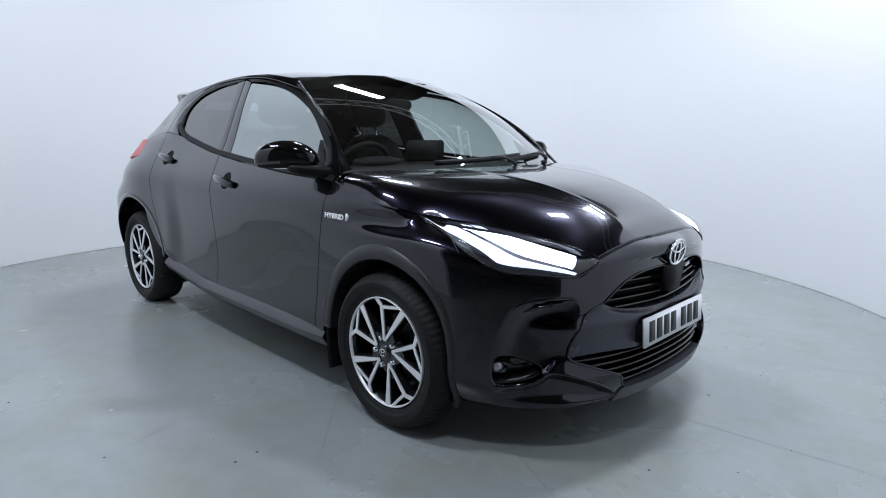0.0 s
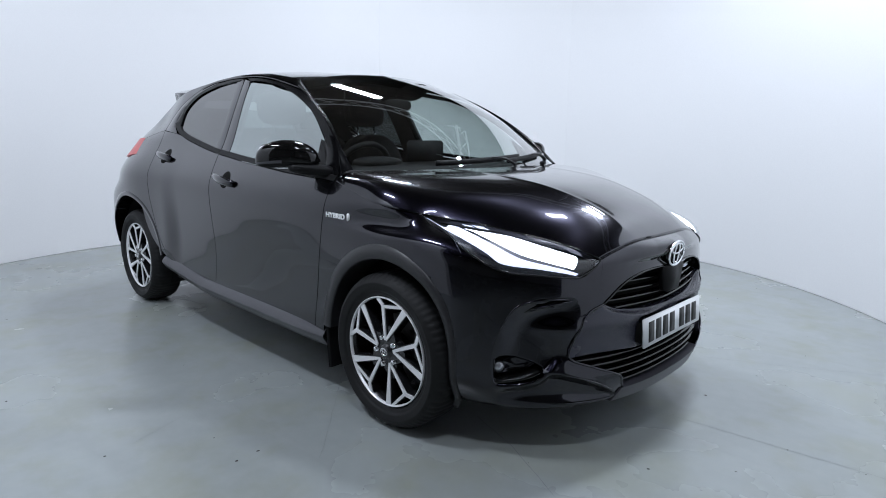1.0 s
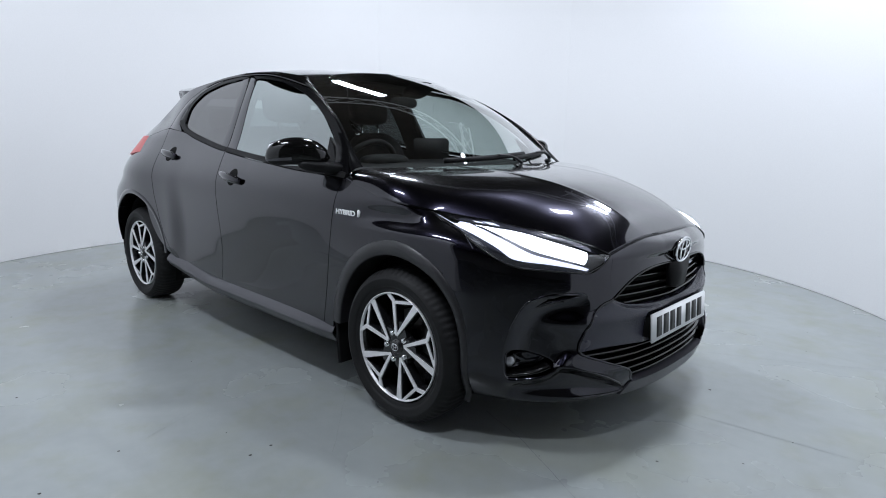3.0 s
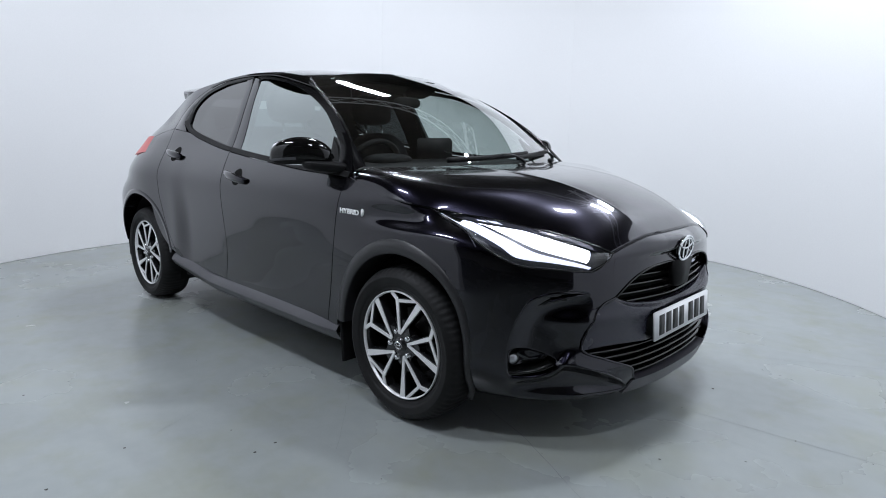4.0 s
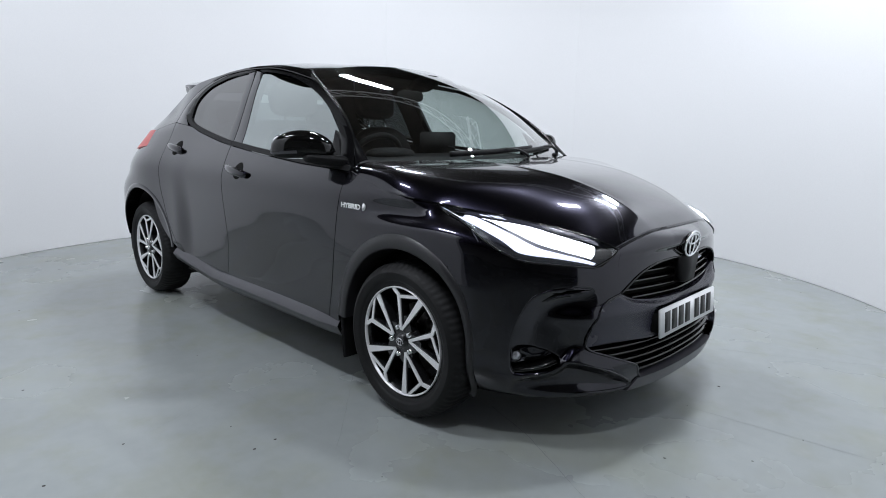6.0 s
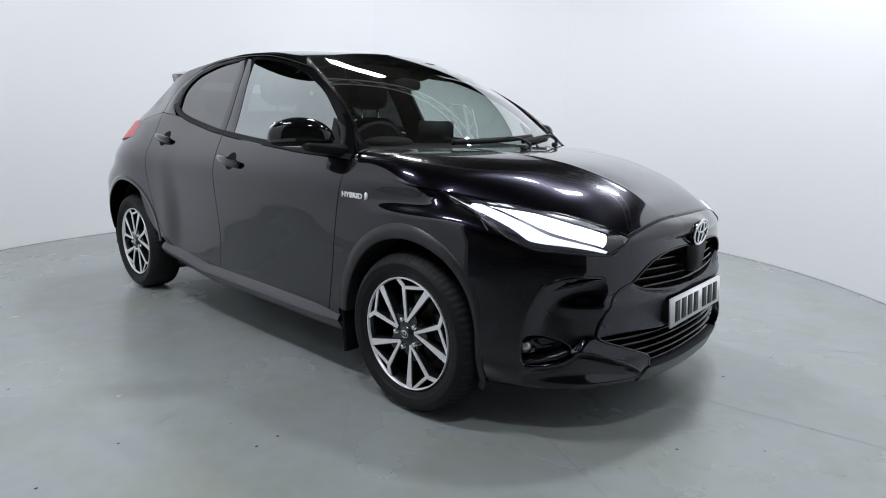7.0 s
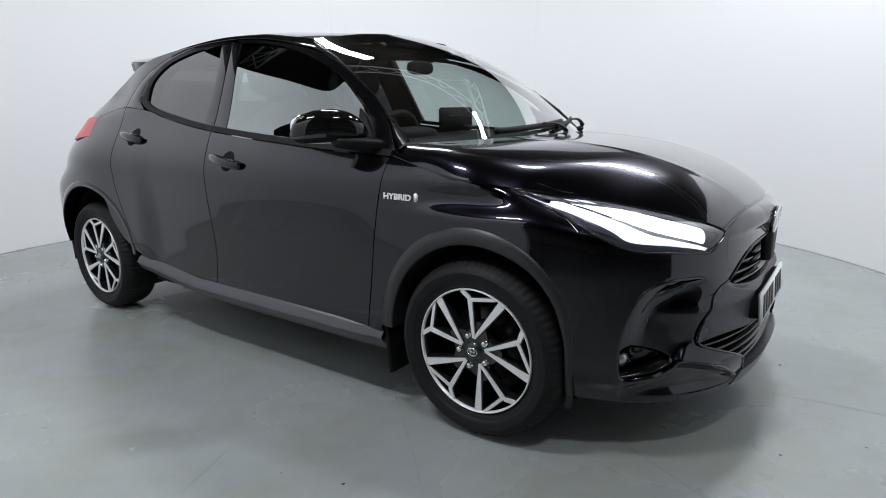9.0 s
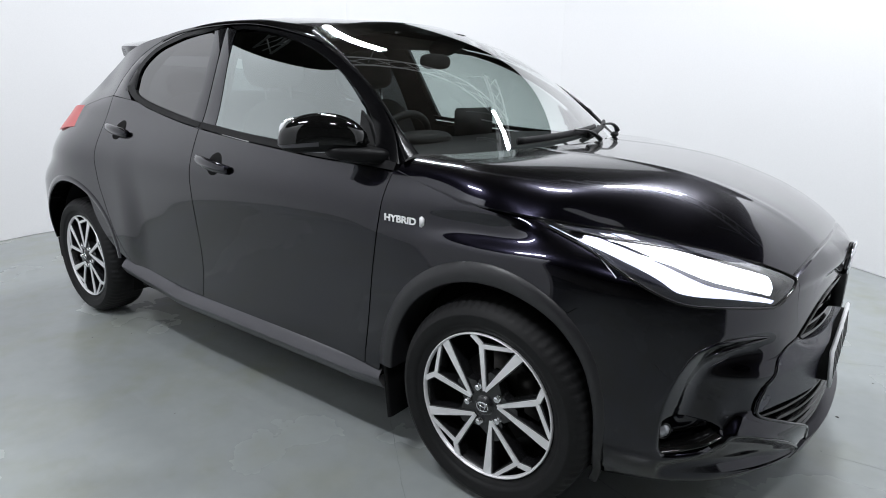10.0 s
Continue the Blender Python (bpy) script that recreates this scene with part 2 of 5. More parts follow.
def add_lathe(bm, profile, n, m=None, mi=0):
    """Turns (radius, y) pairs round the y axis."""
    a = np.linspace(0, 2 * math.pi, n, endpoint=False)
    P = np.array([[(r * math.sin(t), y, r * math.cos(t)) for r, y in profile] for t in a])
    vs = add_grid(bm, P, mi, close=True)
    if m is not None:
        for row in vs:
            for v in row:
                v.co = m @ v.co


def add_tube(bm, pts, radius, sides=8, squash=1.0):
    p = np.array(pts, float)
    t = np.gradient(p, axis=0)
    t /= np.linalg.norm(t, axis=1)[:, None]
    up = np.where(np.abs(t[:, 2:3]) > 0.9, np.array([[1.0, 0, 0]]), np.array([[0, 0, 1.0]]))
    a = np.cross(t, up)
    a /= np.linalg.norm(a, axis=1)[:, None]
    b = np.cross(a, t)
    rr = np.broadcast_to(np.asarray(radius, float), (len(p),))
    ang = np.linspace(0, 2 * math.pi, sides, endpoint=False)
    ring = np.stack([p + rr[:, None] * (math.cos(q) * a + squash * math.sin(q) * b) for q in ang], 0)
    vs = add_grid(bm, ring, close=True)
    for k in (0, -1):
        bm.faces.new([vs[i][k] for i in range(sides)])


def add_prism(bm, outline, y0, y1, taper=0.0):
    """A flat shape in the x-z plane between y0 (front) and y1; taper: how much its front shrinks."""
    o = np.array(outline, float)
    c = o.mean(0)
    d = o - c
    length = np.linalg.norm(d, axis=1)[:, None]
    f = c + d * np.maximum(0.2, 1 - taper / np.maximum(length, 1e-4))
    a = [bm.verts.new((p[0], y0, p[1])) for p in f]
    b = [bm.verts.new((p[0], y1, p[1])) for p in o]
    bm.faces.new(a)
    bm.faces.new(b[::-1])
    for i in range(len(a)):
        k = (i + 1) % len(a)
        bm.faces.new((a[i], b[i], b[k], a[k]))


# ---- the studio ----
def studio():
    bm = bmesh.new()
    n = 72
    x0, x1, y0, y1 = -9.0, 8.0, -9.0, 7.0
    P = np.array([[(x0 + (x1 - x0) * i / n, y0 + (y1 - y0) * j / n, 0.0) for j in range(n + 1)] for i in range(n + 1)])
    add_grid(bm, P)
    tagged(part("floor", bm, FLOOR), "grey painted concrete floor with cracks and scuffs", "floor", kind="structure")
    # round wall, open towards the hall on the camera's side
    GAP = .0035
    bm = bmesh.new()
    a = np.linspace(radians(-16), radians(292), 200)
    for joint in (100, 138):
        a = np.concatenate([a, radians(joint) + np.array((-.0009, -.0004, .0004, .0009))])
    a = np.sort(a)
    notch = np.array([.0004 if min(abs(t - radians(q)) for q in (100, 138)) < .0006 else 0 for t in a])
    for r, deep in ((R_WALL, 1), (R_WALL + 0.12, 0)):
        add_grid(bm, np.array([[(MID.x + (r + deep * q) * math.cos(t), MID.y + (r + deep * q) * math.sin(t), z) for z in (GAP, 0.02, 1.2, 2.4, H_WALL)] for t, q in zip(a, notch)]))
    add_grid(bm, np.array([[(MID.x + r * math.cos(t), MID.y + r * math.sin(t), H_WALL) for r in (R_WALL, R_WALL + 0.12)] for t in a]))
    add_grid(bm, np.array([[(MID.x + r * math.cos(t), MID.y + r * math.sin(t), z) for r, z in ((R_WALL, GAP), (R_WALL + .005, GAP), (R_WALL + .005, 0))] for t in a]))
    for t in (a[0], a[-1]):
        add_grid(bm, np.array([[(MID.x + r * math.cos(t), MID.y + r * math.sin(t), z) for z in (0, H_WALL)] for r in (R_WALL, R_WALL + 0.12)]))
    tagged(part("wall_round", bm, WALL), "curved white painted studio wall", "wall", kind="structure")
    # dark hall round the studio
    for name, lo, hi in (("wall_south", (x0, y0 - 0.2, 0), (x1, y0, H_ROOF)), ("wall_north", (x0, y1, 0), (x1, y1 + 0.2, H_ROOF)),
                         ("wall_east", (x1, y0, 0), (x1 + 0.2, y1, H_ROOF)), ("wall_west", (x0 - 0.2, y0, 0), (x0, y1, H_ROOF))):
        bm = bmesh.new()
        add_box(bm, lo, hi)
        tagged(part(name, bm, HALLWALL, smooth=False), "plain grey hall wall in dim light", "wall", kind="structure")
    bm = bmesh.new()
    add_box(bm, (x0, y0, H_ROOF), (x1, y1, H_ROOF + 0.2))
    tagged(part("ceiling", bm, ROOFDARK, smooth=False), "dark hall ceiling", "ceiling", kind="structure")


studio()

# ---- the car: body form ----
# x runs forward from the front axle, y to the car's left, z up
def soft_table(pts, width):
    """pch() with its curvature evened out over that width."""
    f = pch(pts)
    lo, hi = pts[0][0], pts[-1][0]
    q = np.linspace(lo - 3 * width, hi + 3 * width, 900)
    d0, d1 = (f(lo + .01) - f(lo)) / .01, (f(hi) - f(hi - .01)) / .01
    y = f(q) + d0 * np.minimum(0, q - lo) + d1 * np.maximum(0, q - hi)
    k = np.exp(-.5 * (np.arange(-150, 151) * (q[1] - q[0]) / width) ** 2)
    pad = np.concatenate([y[0] + (y[1] - y[0]) * np.arange(-150, 0), y, y[-1] + (y[-1] - y[-2]) * np.arange(1, 151)])
    y = np.convolve(pad, k / k.sum(), "valid")
    return lambda v: np.interp(v, q, y)


S = soft_table([(.10, .70), (.2, .80), (.30, .838), (.38, .832), (.50, .828), (.65, .834), (.80, .8475), (.835, .849), (.865, .844), (.90, .830), (.98, .785), (1.06, .735), (1.16, .687), (1.30, .6225), (1.43, .551), (1.52, .49)], .028)
XN = pch([(.10, .68), (.2, .76), (.3, .783), (.42, .770), (.50, .758), (.56, .750), (.64, .744), (.70, .732), (.73, .700), (.78, .535), (.835, .28), (.9, .09), (.98, -.03), (1.5, -.03)])
XT = pch([(.1, -3.0), (.3, -3.12), (.6, -3.15), (.9, -3.12), (1.05, -3.06), (1.2, -2.98), (1.5, -2.75)])


def bell(v):
    return np.exp(-v * v)


def ease(v):
    v = np.clip(v, 0, 1)
    return v * v * v * (v * (6 * v - 15) + 10)


def girth(x, z):
    """Half width before the ends round off: base section, shoulder over the rear wheel, swell over the front wheel."""
    return (S(z) + .037 * bell((x + 2.6) / .42) * bell((z - .90) / .22) + .028 * bell((x + .03) / .48) * ease((.88 - z) / .36) * ease((z - .15) / .25)
            - .036 * bell((x + .0) / .24) * ease((z - .750) / .07) + .020 * bell((x - .02) / .22) * ease((z - .820) / .055) - .034 * ease((-2.2 - x) / .4) * ease((z - 1.06) / .16) + .016 * bell((x + 2.56) / .4) * bell((z - .45) / .25)
            + (.020 * ease((-1.86 - x) / .24) + .022 * ease((-2.1 - x) / .5)) * bell((z - .51) / .27) + .012 * ease((x - .25) / .2) * bell((z - .5) / .2))


def W(x, z):
    """Half width of the body at a length and a height."""
    x, z = np.asarray(x, float), np.asarray(z, float)
    r = np.clip((x + .05) / (XN(z) + .05), 0, 1)
    q = np.clip((-2.0 - x) / (-2.0 - XT(z)), 0, 1)
    return girth(x, z) * np.clip(1 - r ** 3, 0, 1) ** (1 / 2.4) * np.clip(1 - q ** (7 + 8 * ease((.85 - z) / .2)), 0, 1) ** (1 / 2.2)


def nose(th, z):
    """A point of the front end: th in degrees, 0 at the flank, 90 at the middle. Right half, y negative."""
    th, z = np.radians(np.clip(np.asarray(th, float), 0, 90)), np.asarray(z, float)
    x = -.05 + (XN(z) + .05) * np.sin(th) ** (2 / 3)
    y = girth(x, z) * np.clip(np.cos(th), 0, 1) ** (1 / 1.2)
    x = x + .085 * bell((math.pi / 2 - th) / .30) * np.clip((z - .69) / .06, 0, 1)
    return np.stack([x, -y, z], -1)


def side(P2, off=0.0):
    """Lays x-z points on the right flank."""
    P2 = np.asarray(P2, float)
    return np.stack([P2[..., 0], -(W(P2[..., 0], P2[..., 1]) + off), P2[..., 1]], -1)


FLIP = np.array([1.0, -1.0, 1.0])
RIGHT, LEFT = np.array([1.0, 1, 1]), FLIP


def thing(name, label, category, at=(0, 0, 0), group=""):
    ob = new(name)
    ob.location = at
    ob.empty_display_size = 0.1
    return tagged(ob, label, category, group)


CAR = thing("car", "glossy black five-door hatchback with lit headlights, parked on grey floor", "car")


def panel(name, P, material, hand, parent=None, depth=0.03, away=(0, -1, 0), label=""):
    bm = bmesh.new()
    add_skin(bm, P * hand, depth, np.array(away) * hand)
    return sharp(part(name, bm, material, parent or CAR, label), 40)


# edges shared by neighbouring panels, as x-z on the flank
DOOR_FRONT = [(-.475, .285), (-.452, .48), (-.425, .657), (-.392, .823), (-.372, .944)]
DOOR_MID = [(-1.445, .318), (-1.437, .463), (-1.45, .68), (-1.447, .853), (-1.49, 1.022)]
DOOR_REAR = [(-1.97, .35), (-2.07, .40), (-2.17, .52), (-2.235, .70), (-2.243, .82), (-2.285, .99), (-2.345, 1.146)]
BELT = [(-.372, .944), (-.567, .954), (-.753, .962), (-.962, .977), (-1.195, .994), (-1.49, 1.022), (-1.669, 1.044), (-1.941, 1.088), (-2.10, 1.122), (-2.345, 1.146)]
ARCH_R, AZ = .432, .315


RO = pch([(0, .398), (30, .41), (60, .417), (90, .419), (115, .408), (135, .388), (160, .355), (180, .342), (190, .34), (206, .352)])
RI = pch([(0, .345), (45, .357), (90, .36), (120, .36), (140, .345), (160, .325), (180, .318), (190, .318), (206, .330)])


def lip(cx, a0, a1, table, n=24):
    """A wheel arch edge whose radius goes with the angle."""
    return [arc(cx, a, a, float(table(a)), 1)[0] for a in np.linspace(a0, a1, n)]


def arc(cx, a0, a1, r, n=24, cz=AZ):
    """Points of a wheel arch, angles in degrees from straight back over the top to the front."""
    return [(cx - r * math.cos(radians(a)), cz + r * math.sin(radians(a))) for a in np.linspace(a0, a1, n)]


ZE = pch([(-.45, .975), (-.36, .948), (-.17, .900), (0, .868), (.148, .843), (.28, .826), (.394, .806), (.532, .771), (.66, .722), (.75, .68)])
ZC = soft_table([(-.45, 1.045), (-.15, .995), (.1, .980), (.3, .954), (.5, .897), (.62, .838), (.703, .772), (.76, .70)], .03)


def doors(hand):
    belt_f = [p for p in BELT if p[0] >= -1.5]
    belt_r = [p for p in BELT if p[0] <= -1.48]
    P = coons([DOOR_FRONT[0], (-.906, .306), DOOR_MID[0]], belt_f, DOOR_FRONT, DOOR_MID, 60, 40, .0025)
    front = panel("front_door", side(P), PAINT, hand)
    P = coons([DOOR_MID[0], (-1.75, .335), DOOR_REAR[0]], belt_r, DOOR_MID, DOOR_REAR, 50, 40, .0025)
    rear = panel("rear_door", side(P), PAINT, hand)
    # front wing
    low = [(-.475, .285), (-.415, .285)] + lip(0, 4, 124, RO)
    tip = [low[-1], (.279, .672), (.331, .725), (.33, .748), (.253, .797), (.175, .820), (.10, .852)]
    top = [(-.372, .951), (-.30, .934), (-.17, .900), (0, .868), (.10, .852)]
    P = coons(low, top, DOOR_FRONT[:-1] + [(-.372, .951)], tip, 80, 60, .002)
    panel("front_wing", side(P), PAINT, hand, depth=.006)
    bm = bmesh.new()
    add_grid(bm, side(coons([(.225, .640), (.32, .63)], [(.23, .70), (.345, .75)], [(.225, .640), (.23, .70)], [(.32, .63), (.345, .75)], 16, 16), -.005) * hand)
    part("wing_flange", bm, PAINT, CAR)
    # rear quarter
    low = [DOOR_REAR[0]] + arc(-2.56, 168, 12, ARCH_R) + [(-3.0, .36)]
    back = [(-3.0, .36), (-3.06, .6), (-3.05, .85), (-2.9, 1.0)]
    P = coons(low, [DOOR_REAR[-1], (-2.5, 1.12), (-2.9, 1.0)], DOOR_REAR, back, 60, 36, .002)
    panel("rear_quarter", side(P), PAINT, hand)
    # pillar behind the rear door up to the roof
    P = coons([DOOR_REAR[-1], (-2.5, 1.12), (-2.82, 1.03)], [(-1.90, 1.445), (-2.2, 1.405), (-2.38, 1.36)],
              [DOOR_REAR[-1], (-2.32, 1.22), (-2.2, 1.335), (-2.05, 1.405), (-1.90, 1.445)], [(-2.82, 1.03), (-2.63, 1.20), (-2.38, 1.36)], 40, 24, .001)
    panel("rear_pillar", side(P), PAINT, hand)
    # sill
    bm = bmesh.new()
    xs = np.linspace(-.40, -2.1, 40)
    prof = [(-.03, .322), (.004, .309), (.020, .296), (.031, .281), (.034, .274), (.031, .266), (.012, .236), (-.02, .212), (-.12, .195)]
    add_grid(bm, np.array([[(x, -(.836 + dy - .012 * bell((x + .4) / .08)), z + .055 * np.clip((-1.6 - x) / .5, 0, 1) + .014 * (x + .4) / -1.7) for dy, z in prof] for x in xs]) * hand)
    sharp(part("sill_trim", bm, SILL, CAR, "satin black plastic sill moulding"), 28)
    # wheel arch mouldings
    for cx, a0, a1 in ((0, 2, 206), (-2.56, 5, 172)):
        bm = bmesh.new()
        rows = []
        for a in np.linspace(a0, a1, 48):
            fore = cx > -1
            o, i = arc(cx, a, a, float(RO(a)) + .001 if fore else ARCH_R + .001, 1)[0], arc(cx, a, a, float(RI(a)) if fore else .402, 1)[0]
            row = []
            for k, (t, off) in enumerate(((0, -.004), (0.03, .004), (.5, .006), (.9, .006), (.97, .003), (1, -.004), (1, -.12))):
                x, z = o[0] + (i[0] - o[0]) * t, o[1] + (i[1] - o[1]) * t
                row.append((x, -(float(W(x, max(z, .2))) + off * (1 if fore or off < 0 else .35)), z))
            rows.append(row)
        add_grid(bm, np.array(rows) * hand)
        part("wheel_arch_trim", bm, SATIN if cx > -1 else PAINT, CAR, "satin black wheel arch moulding" if cx > -1 else "black painted wheel arch lip")
        bm = bmesh.new()
        add_grid(bm, np.array([[(cx - .40 * math.cos(radians(a)), -(y - .14 * ease((a - 120) / 40) * (cx > -1)), AZ + .40 * math.sin(radians(a))) for y in (.79, .58)] for a in np.linspace(-20, 200, 30)]) * hand)
        part("wheel_arch_liner", bm, DARK, CAR)
    return front, rear


FRONT_DOORS, REAR_DOORS = zip(doors(RIGHT), doors(LEFT))


LAMP_TOP = [(24, .857), (31, .847), (39, .832), (48, .816), (54, .794), (58.5, .773), (61.7, .747), (64.2, .720)]
LEAD = []     # leading edge of the bonnet, middle to lamp


def upper_body():
    # bonnet: lofted between its edge over wings and lamps and the middle line
    rail = np.concatenate([side([(x, float(ZE(x))) for x in (-.37, -.28, -.17, -.05)]), nose(*np.array(LAMP_TOP).T)])
    rail = spline(rail, 90)
    for _ in range(14):
        rail[1:-1] = rail[1:-1] * .5 + (rail[:-2] + rail[2:]) * .25
    rail[:, 2] += .002
    mid = spline([(x, 0, float(ZC(x))) for x in np.linspace(-.145, .703, 16)], 90)
    v = np.linspace(0, 1, 120)[None, :, None]
    u = np.linspace(0, 1, 90)[:, None, None]
    # flat between two creases that run forward from the screen, falling outside them and rolling over towards the wings
    line = .315 - .10 * u[..., 0]
    wide = -(rail[:, None, 1] * v[..., 0])
    k = .012
    drop = np.minimum(.012 + .113 * ease((u[..., 0] - .08) * 2.2), .70 * (mid - rail)[:, None, 2] / np.maximum(.05, -rail[:, None, 1] - line))
    fall = drop * k * np.log1p(np.exp(np.clip((wide - line) / k, -40, 40)))
    ends = drop * np.maximum(0, -rail[:, None, 1] - line)
    z = mid[:, None, 2] - fall + ((rail - mid)[:, None, 2] + ends) * v[..., 0] ** (34 - 29.5 * ease(u[..., 0] * 1.6))
    z = z + .0022 * bell((wide - line) / .016) * ease((1 - u[..., 0]) * 4)
    half = np.concatenate([mid[:, None, :1] + (rail - mid)[:, None, :1] * v ** 2.2, rail[:, None, 1:2] * v, z[..., None]], 2)
    LEAD.append(half[-1].copy())
    P = np.concatenate([half[:, ::-1], (half * FLIP)[:, 1:]], 1)
    P = P[1:-1]
    panel("bonnet", P, PAINT, RIGHT, depth=.02, away=(0, 0, 1))
    # screen: edge curve on each side, bowed across
    v = np.linspace(0, 1, 30)
    ex, ey, ez = (pch(c)(v) for c in ([(0, -.33), (.5, -.648), (1, -.995)], [(0, .735), (.5, .659), (1, .548)], [(0, .993), (.5, 1.230), (1, 1.408)]))
    bx, bz = .20 - .10 * v, .048 * v + .165 * v * (1 - v) - .02 * (1 - v) ** 3
    t = np.linspace(-1, 1, 41)
    screen = np.array([[(ex[i] + bx[i] * (1 - s * s), ey[i] * s, ez[i] + bz[i] * (1 - s * s)) for i in range(len(v))] for s in t])
    bm = bmesh.new()
    add_grid(bm, screen)
    ob = part("windscreen", bm, CLEAR, CAR, "clear bowed windscreen")
    ob.visible_shadow = False
    bm = bmesh.new()
    add_grid(bm, screen[:, 25:] - np.array((.003, 0, .004)))
    part("screen_border", bm, GLOSS, CAR, "black printed border along the top of the windscreen")
    # roof
    xr = np.linspace(0, 1, 50)
    rows = []
    zr = pch([(-.955, 1.393), (-1.005, 1.405), (-1.18, 1.434), (-1.4, 1.460), (-1.66, 1.467), (-1.93, 1.450), (-2.2, 1.410), (-2.55, 1.335), (-2.75, 1.29)])
    zc = pch([(-.855, 1.443), (-.905, 1.455), (-1.2, 1.484), (-1.5, 1.507), (-1.8, 1.510), (-2.1, 1.49), (-2.4, 1.445), (-2.75, 1.39)])
    for s in t:
        row = []
        for q in xr:
            x = (-1.005 + .10 * (1 - s * s)) * (1 - q) - 2.40 * q - .25 * (1 - s * s) * q
            xe = -1.005 * (1 - q) - 2.40 * q
            yr = float(W(xe, zr(xe))) - .02 - .025 * (1 - q) ** 8
            ze = float(zr(xe))
            row.append((x, yr * s, ze + (float(zc(x)) - ze) * (1 - abs(s) ** 2.3)))
        rows.append(row)
    panel("roof", np.array(rows), PAINT, RIGHT, depth=.02, away=(0, 0, 1))
    # spoiler over the tailgate
    bm = bmesh.new()
    rows = []
    for s in np.linspace(-1, 1, 41):
        b = 1 - abs(s) ** 4
        rows.append([(-2.25 - .02 * b, .555 * s, 1.385 + .07 * b), (-2.36 - .16 * b, .568 * s, 1.388 + .062 * b), (-2.47 - .22 * b, .566 * s, 1.392 + .05 * b), (-2.485 - .22 * b, .562 * s, 1.382 + .045 * b),
                     (-2.475 - .20 * b, .560 * s, 1.345 + .05 * b), (-2.40 - .12 * b, .552 * s, 1.322 + .045 * b), (-2.33 - .06 * b, .54 * s, 1.318 + .04 * b)])
    vs = add_grid(bm, np.array(rows))
    for end in (vs[0], vs[-1]):
        bm.faces.new(end)
    sharp(part("roof_spoiler", bm, PAINT, CAR), 50)
    # tailgate and rear bumper
    bm = bmesh.new()
    gate = np.array([[(-2.42 - .60 * (1 - k) - .22 * (1 - q * q), .52 * q * (1.30 - .30 * k), .55 + .76 * k) for k in np.linspace(0, 1, 21)] for q in np.linspace(-1, 1, 21)])
    add_grid(bm, gate[:, :12])
    add_grid(bm, gate[:3, 11:])
    add_grid(bm, gate[-3:, 11:])
    tail = part("tailgate", bm, PAINT, CAR)
    bm = bmesh.new()
    add_grid(bm, gate[2:-2, 11:])
    part("rear_screen", bm, TINTMID, tail, "tinted rear screen")
    bm = bmesh.new()
    add_grid(bm, np.array([[(-2.86 - .28 * (1 - abs(s) ** 3), .74 * s, z) for z in (.22, .3, .45, .6, .75, .9)] for s in np.linspace(-1, 1, 31)]))
    part("rear_bumper", bm, PAINT, CAR)
    # dark under the skin: floor pan and inner shell
    bm = bmesh.new()
    add_box(bm, (-2.98, -.58, .19), (.55, .58, .62))
    add_box(bm, (-2.05, -.80, .24), (-.46, .80, .55))
    part("floor_pan", bm, DARK, CAR, smooth=False)
    for hand in (RIGHT, LEFT):
        # A pillar: from the door frame to the screen edge
        a = spline([(-.34, .96), (-.433, 1.075), (-.578, 1.188), (-.772, 1.298), (-.936, 1.361)], 30)
        b = np.stack([ex, -ey, ez], 1)
        low = side(a, .004)
        P = np.stack([low, low * .74 + b * .26 + np.array([.004, -.013, .010]), low * .3 + b * .7 + np.array([.003, -.004, .008]), b], 1)
        bm = bmesh.new()
        add_grid(bm, np.stack([spline(P[i], 12) for i in range(len(P))]) * hand)
        part("screen_pillar", bm, PILLAR, CAR, "gloss black windscreen pillar")
        # roof rail above the door frames
        top = spline([(-.936, 1.361), (-1.18, 1.411), (-1.4, 1.441), (-1.66, 1.447), (-1.91, 1.430), (-2.06, 1.395)], 40)
        bm = bmesh.new()
        rows = []
        for x, z in top:
            ze = float(zr(x))
            ye = float(W(x, ze)) - .02 - .025 * ((x + 2.55) / 1.6) ** 8
            rows.append([(x, -float(W(x, z)) - .003, z), (x, -float(W(x, z)) + .001, z + .012), (x, -ye - .006, ze - .008), (x, -ye + .004, ze + .002)])
        add_grid(bm, np.array(rows) * hand)
        part("roof_rail", bm, GLOSS, CAR)


upper_body()


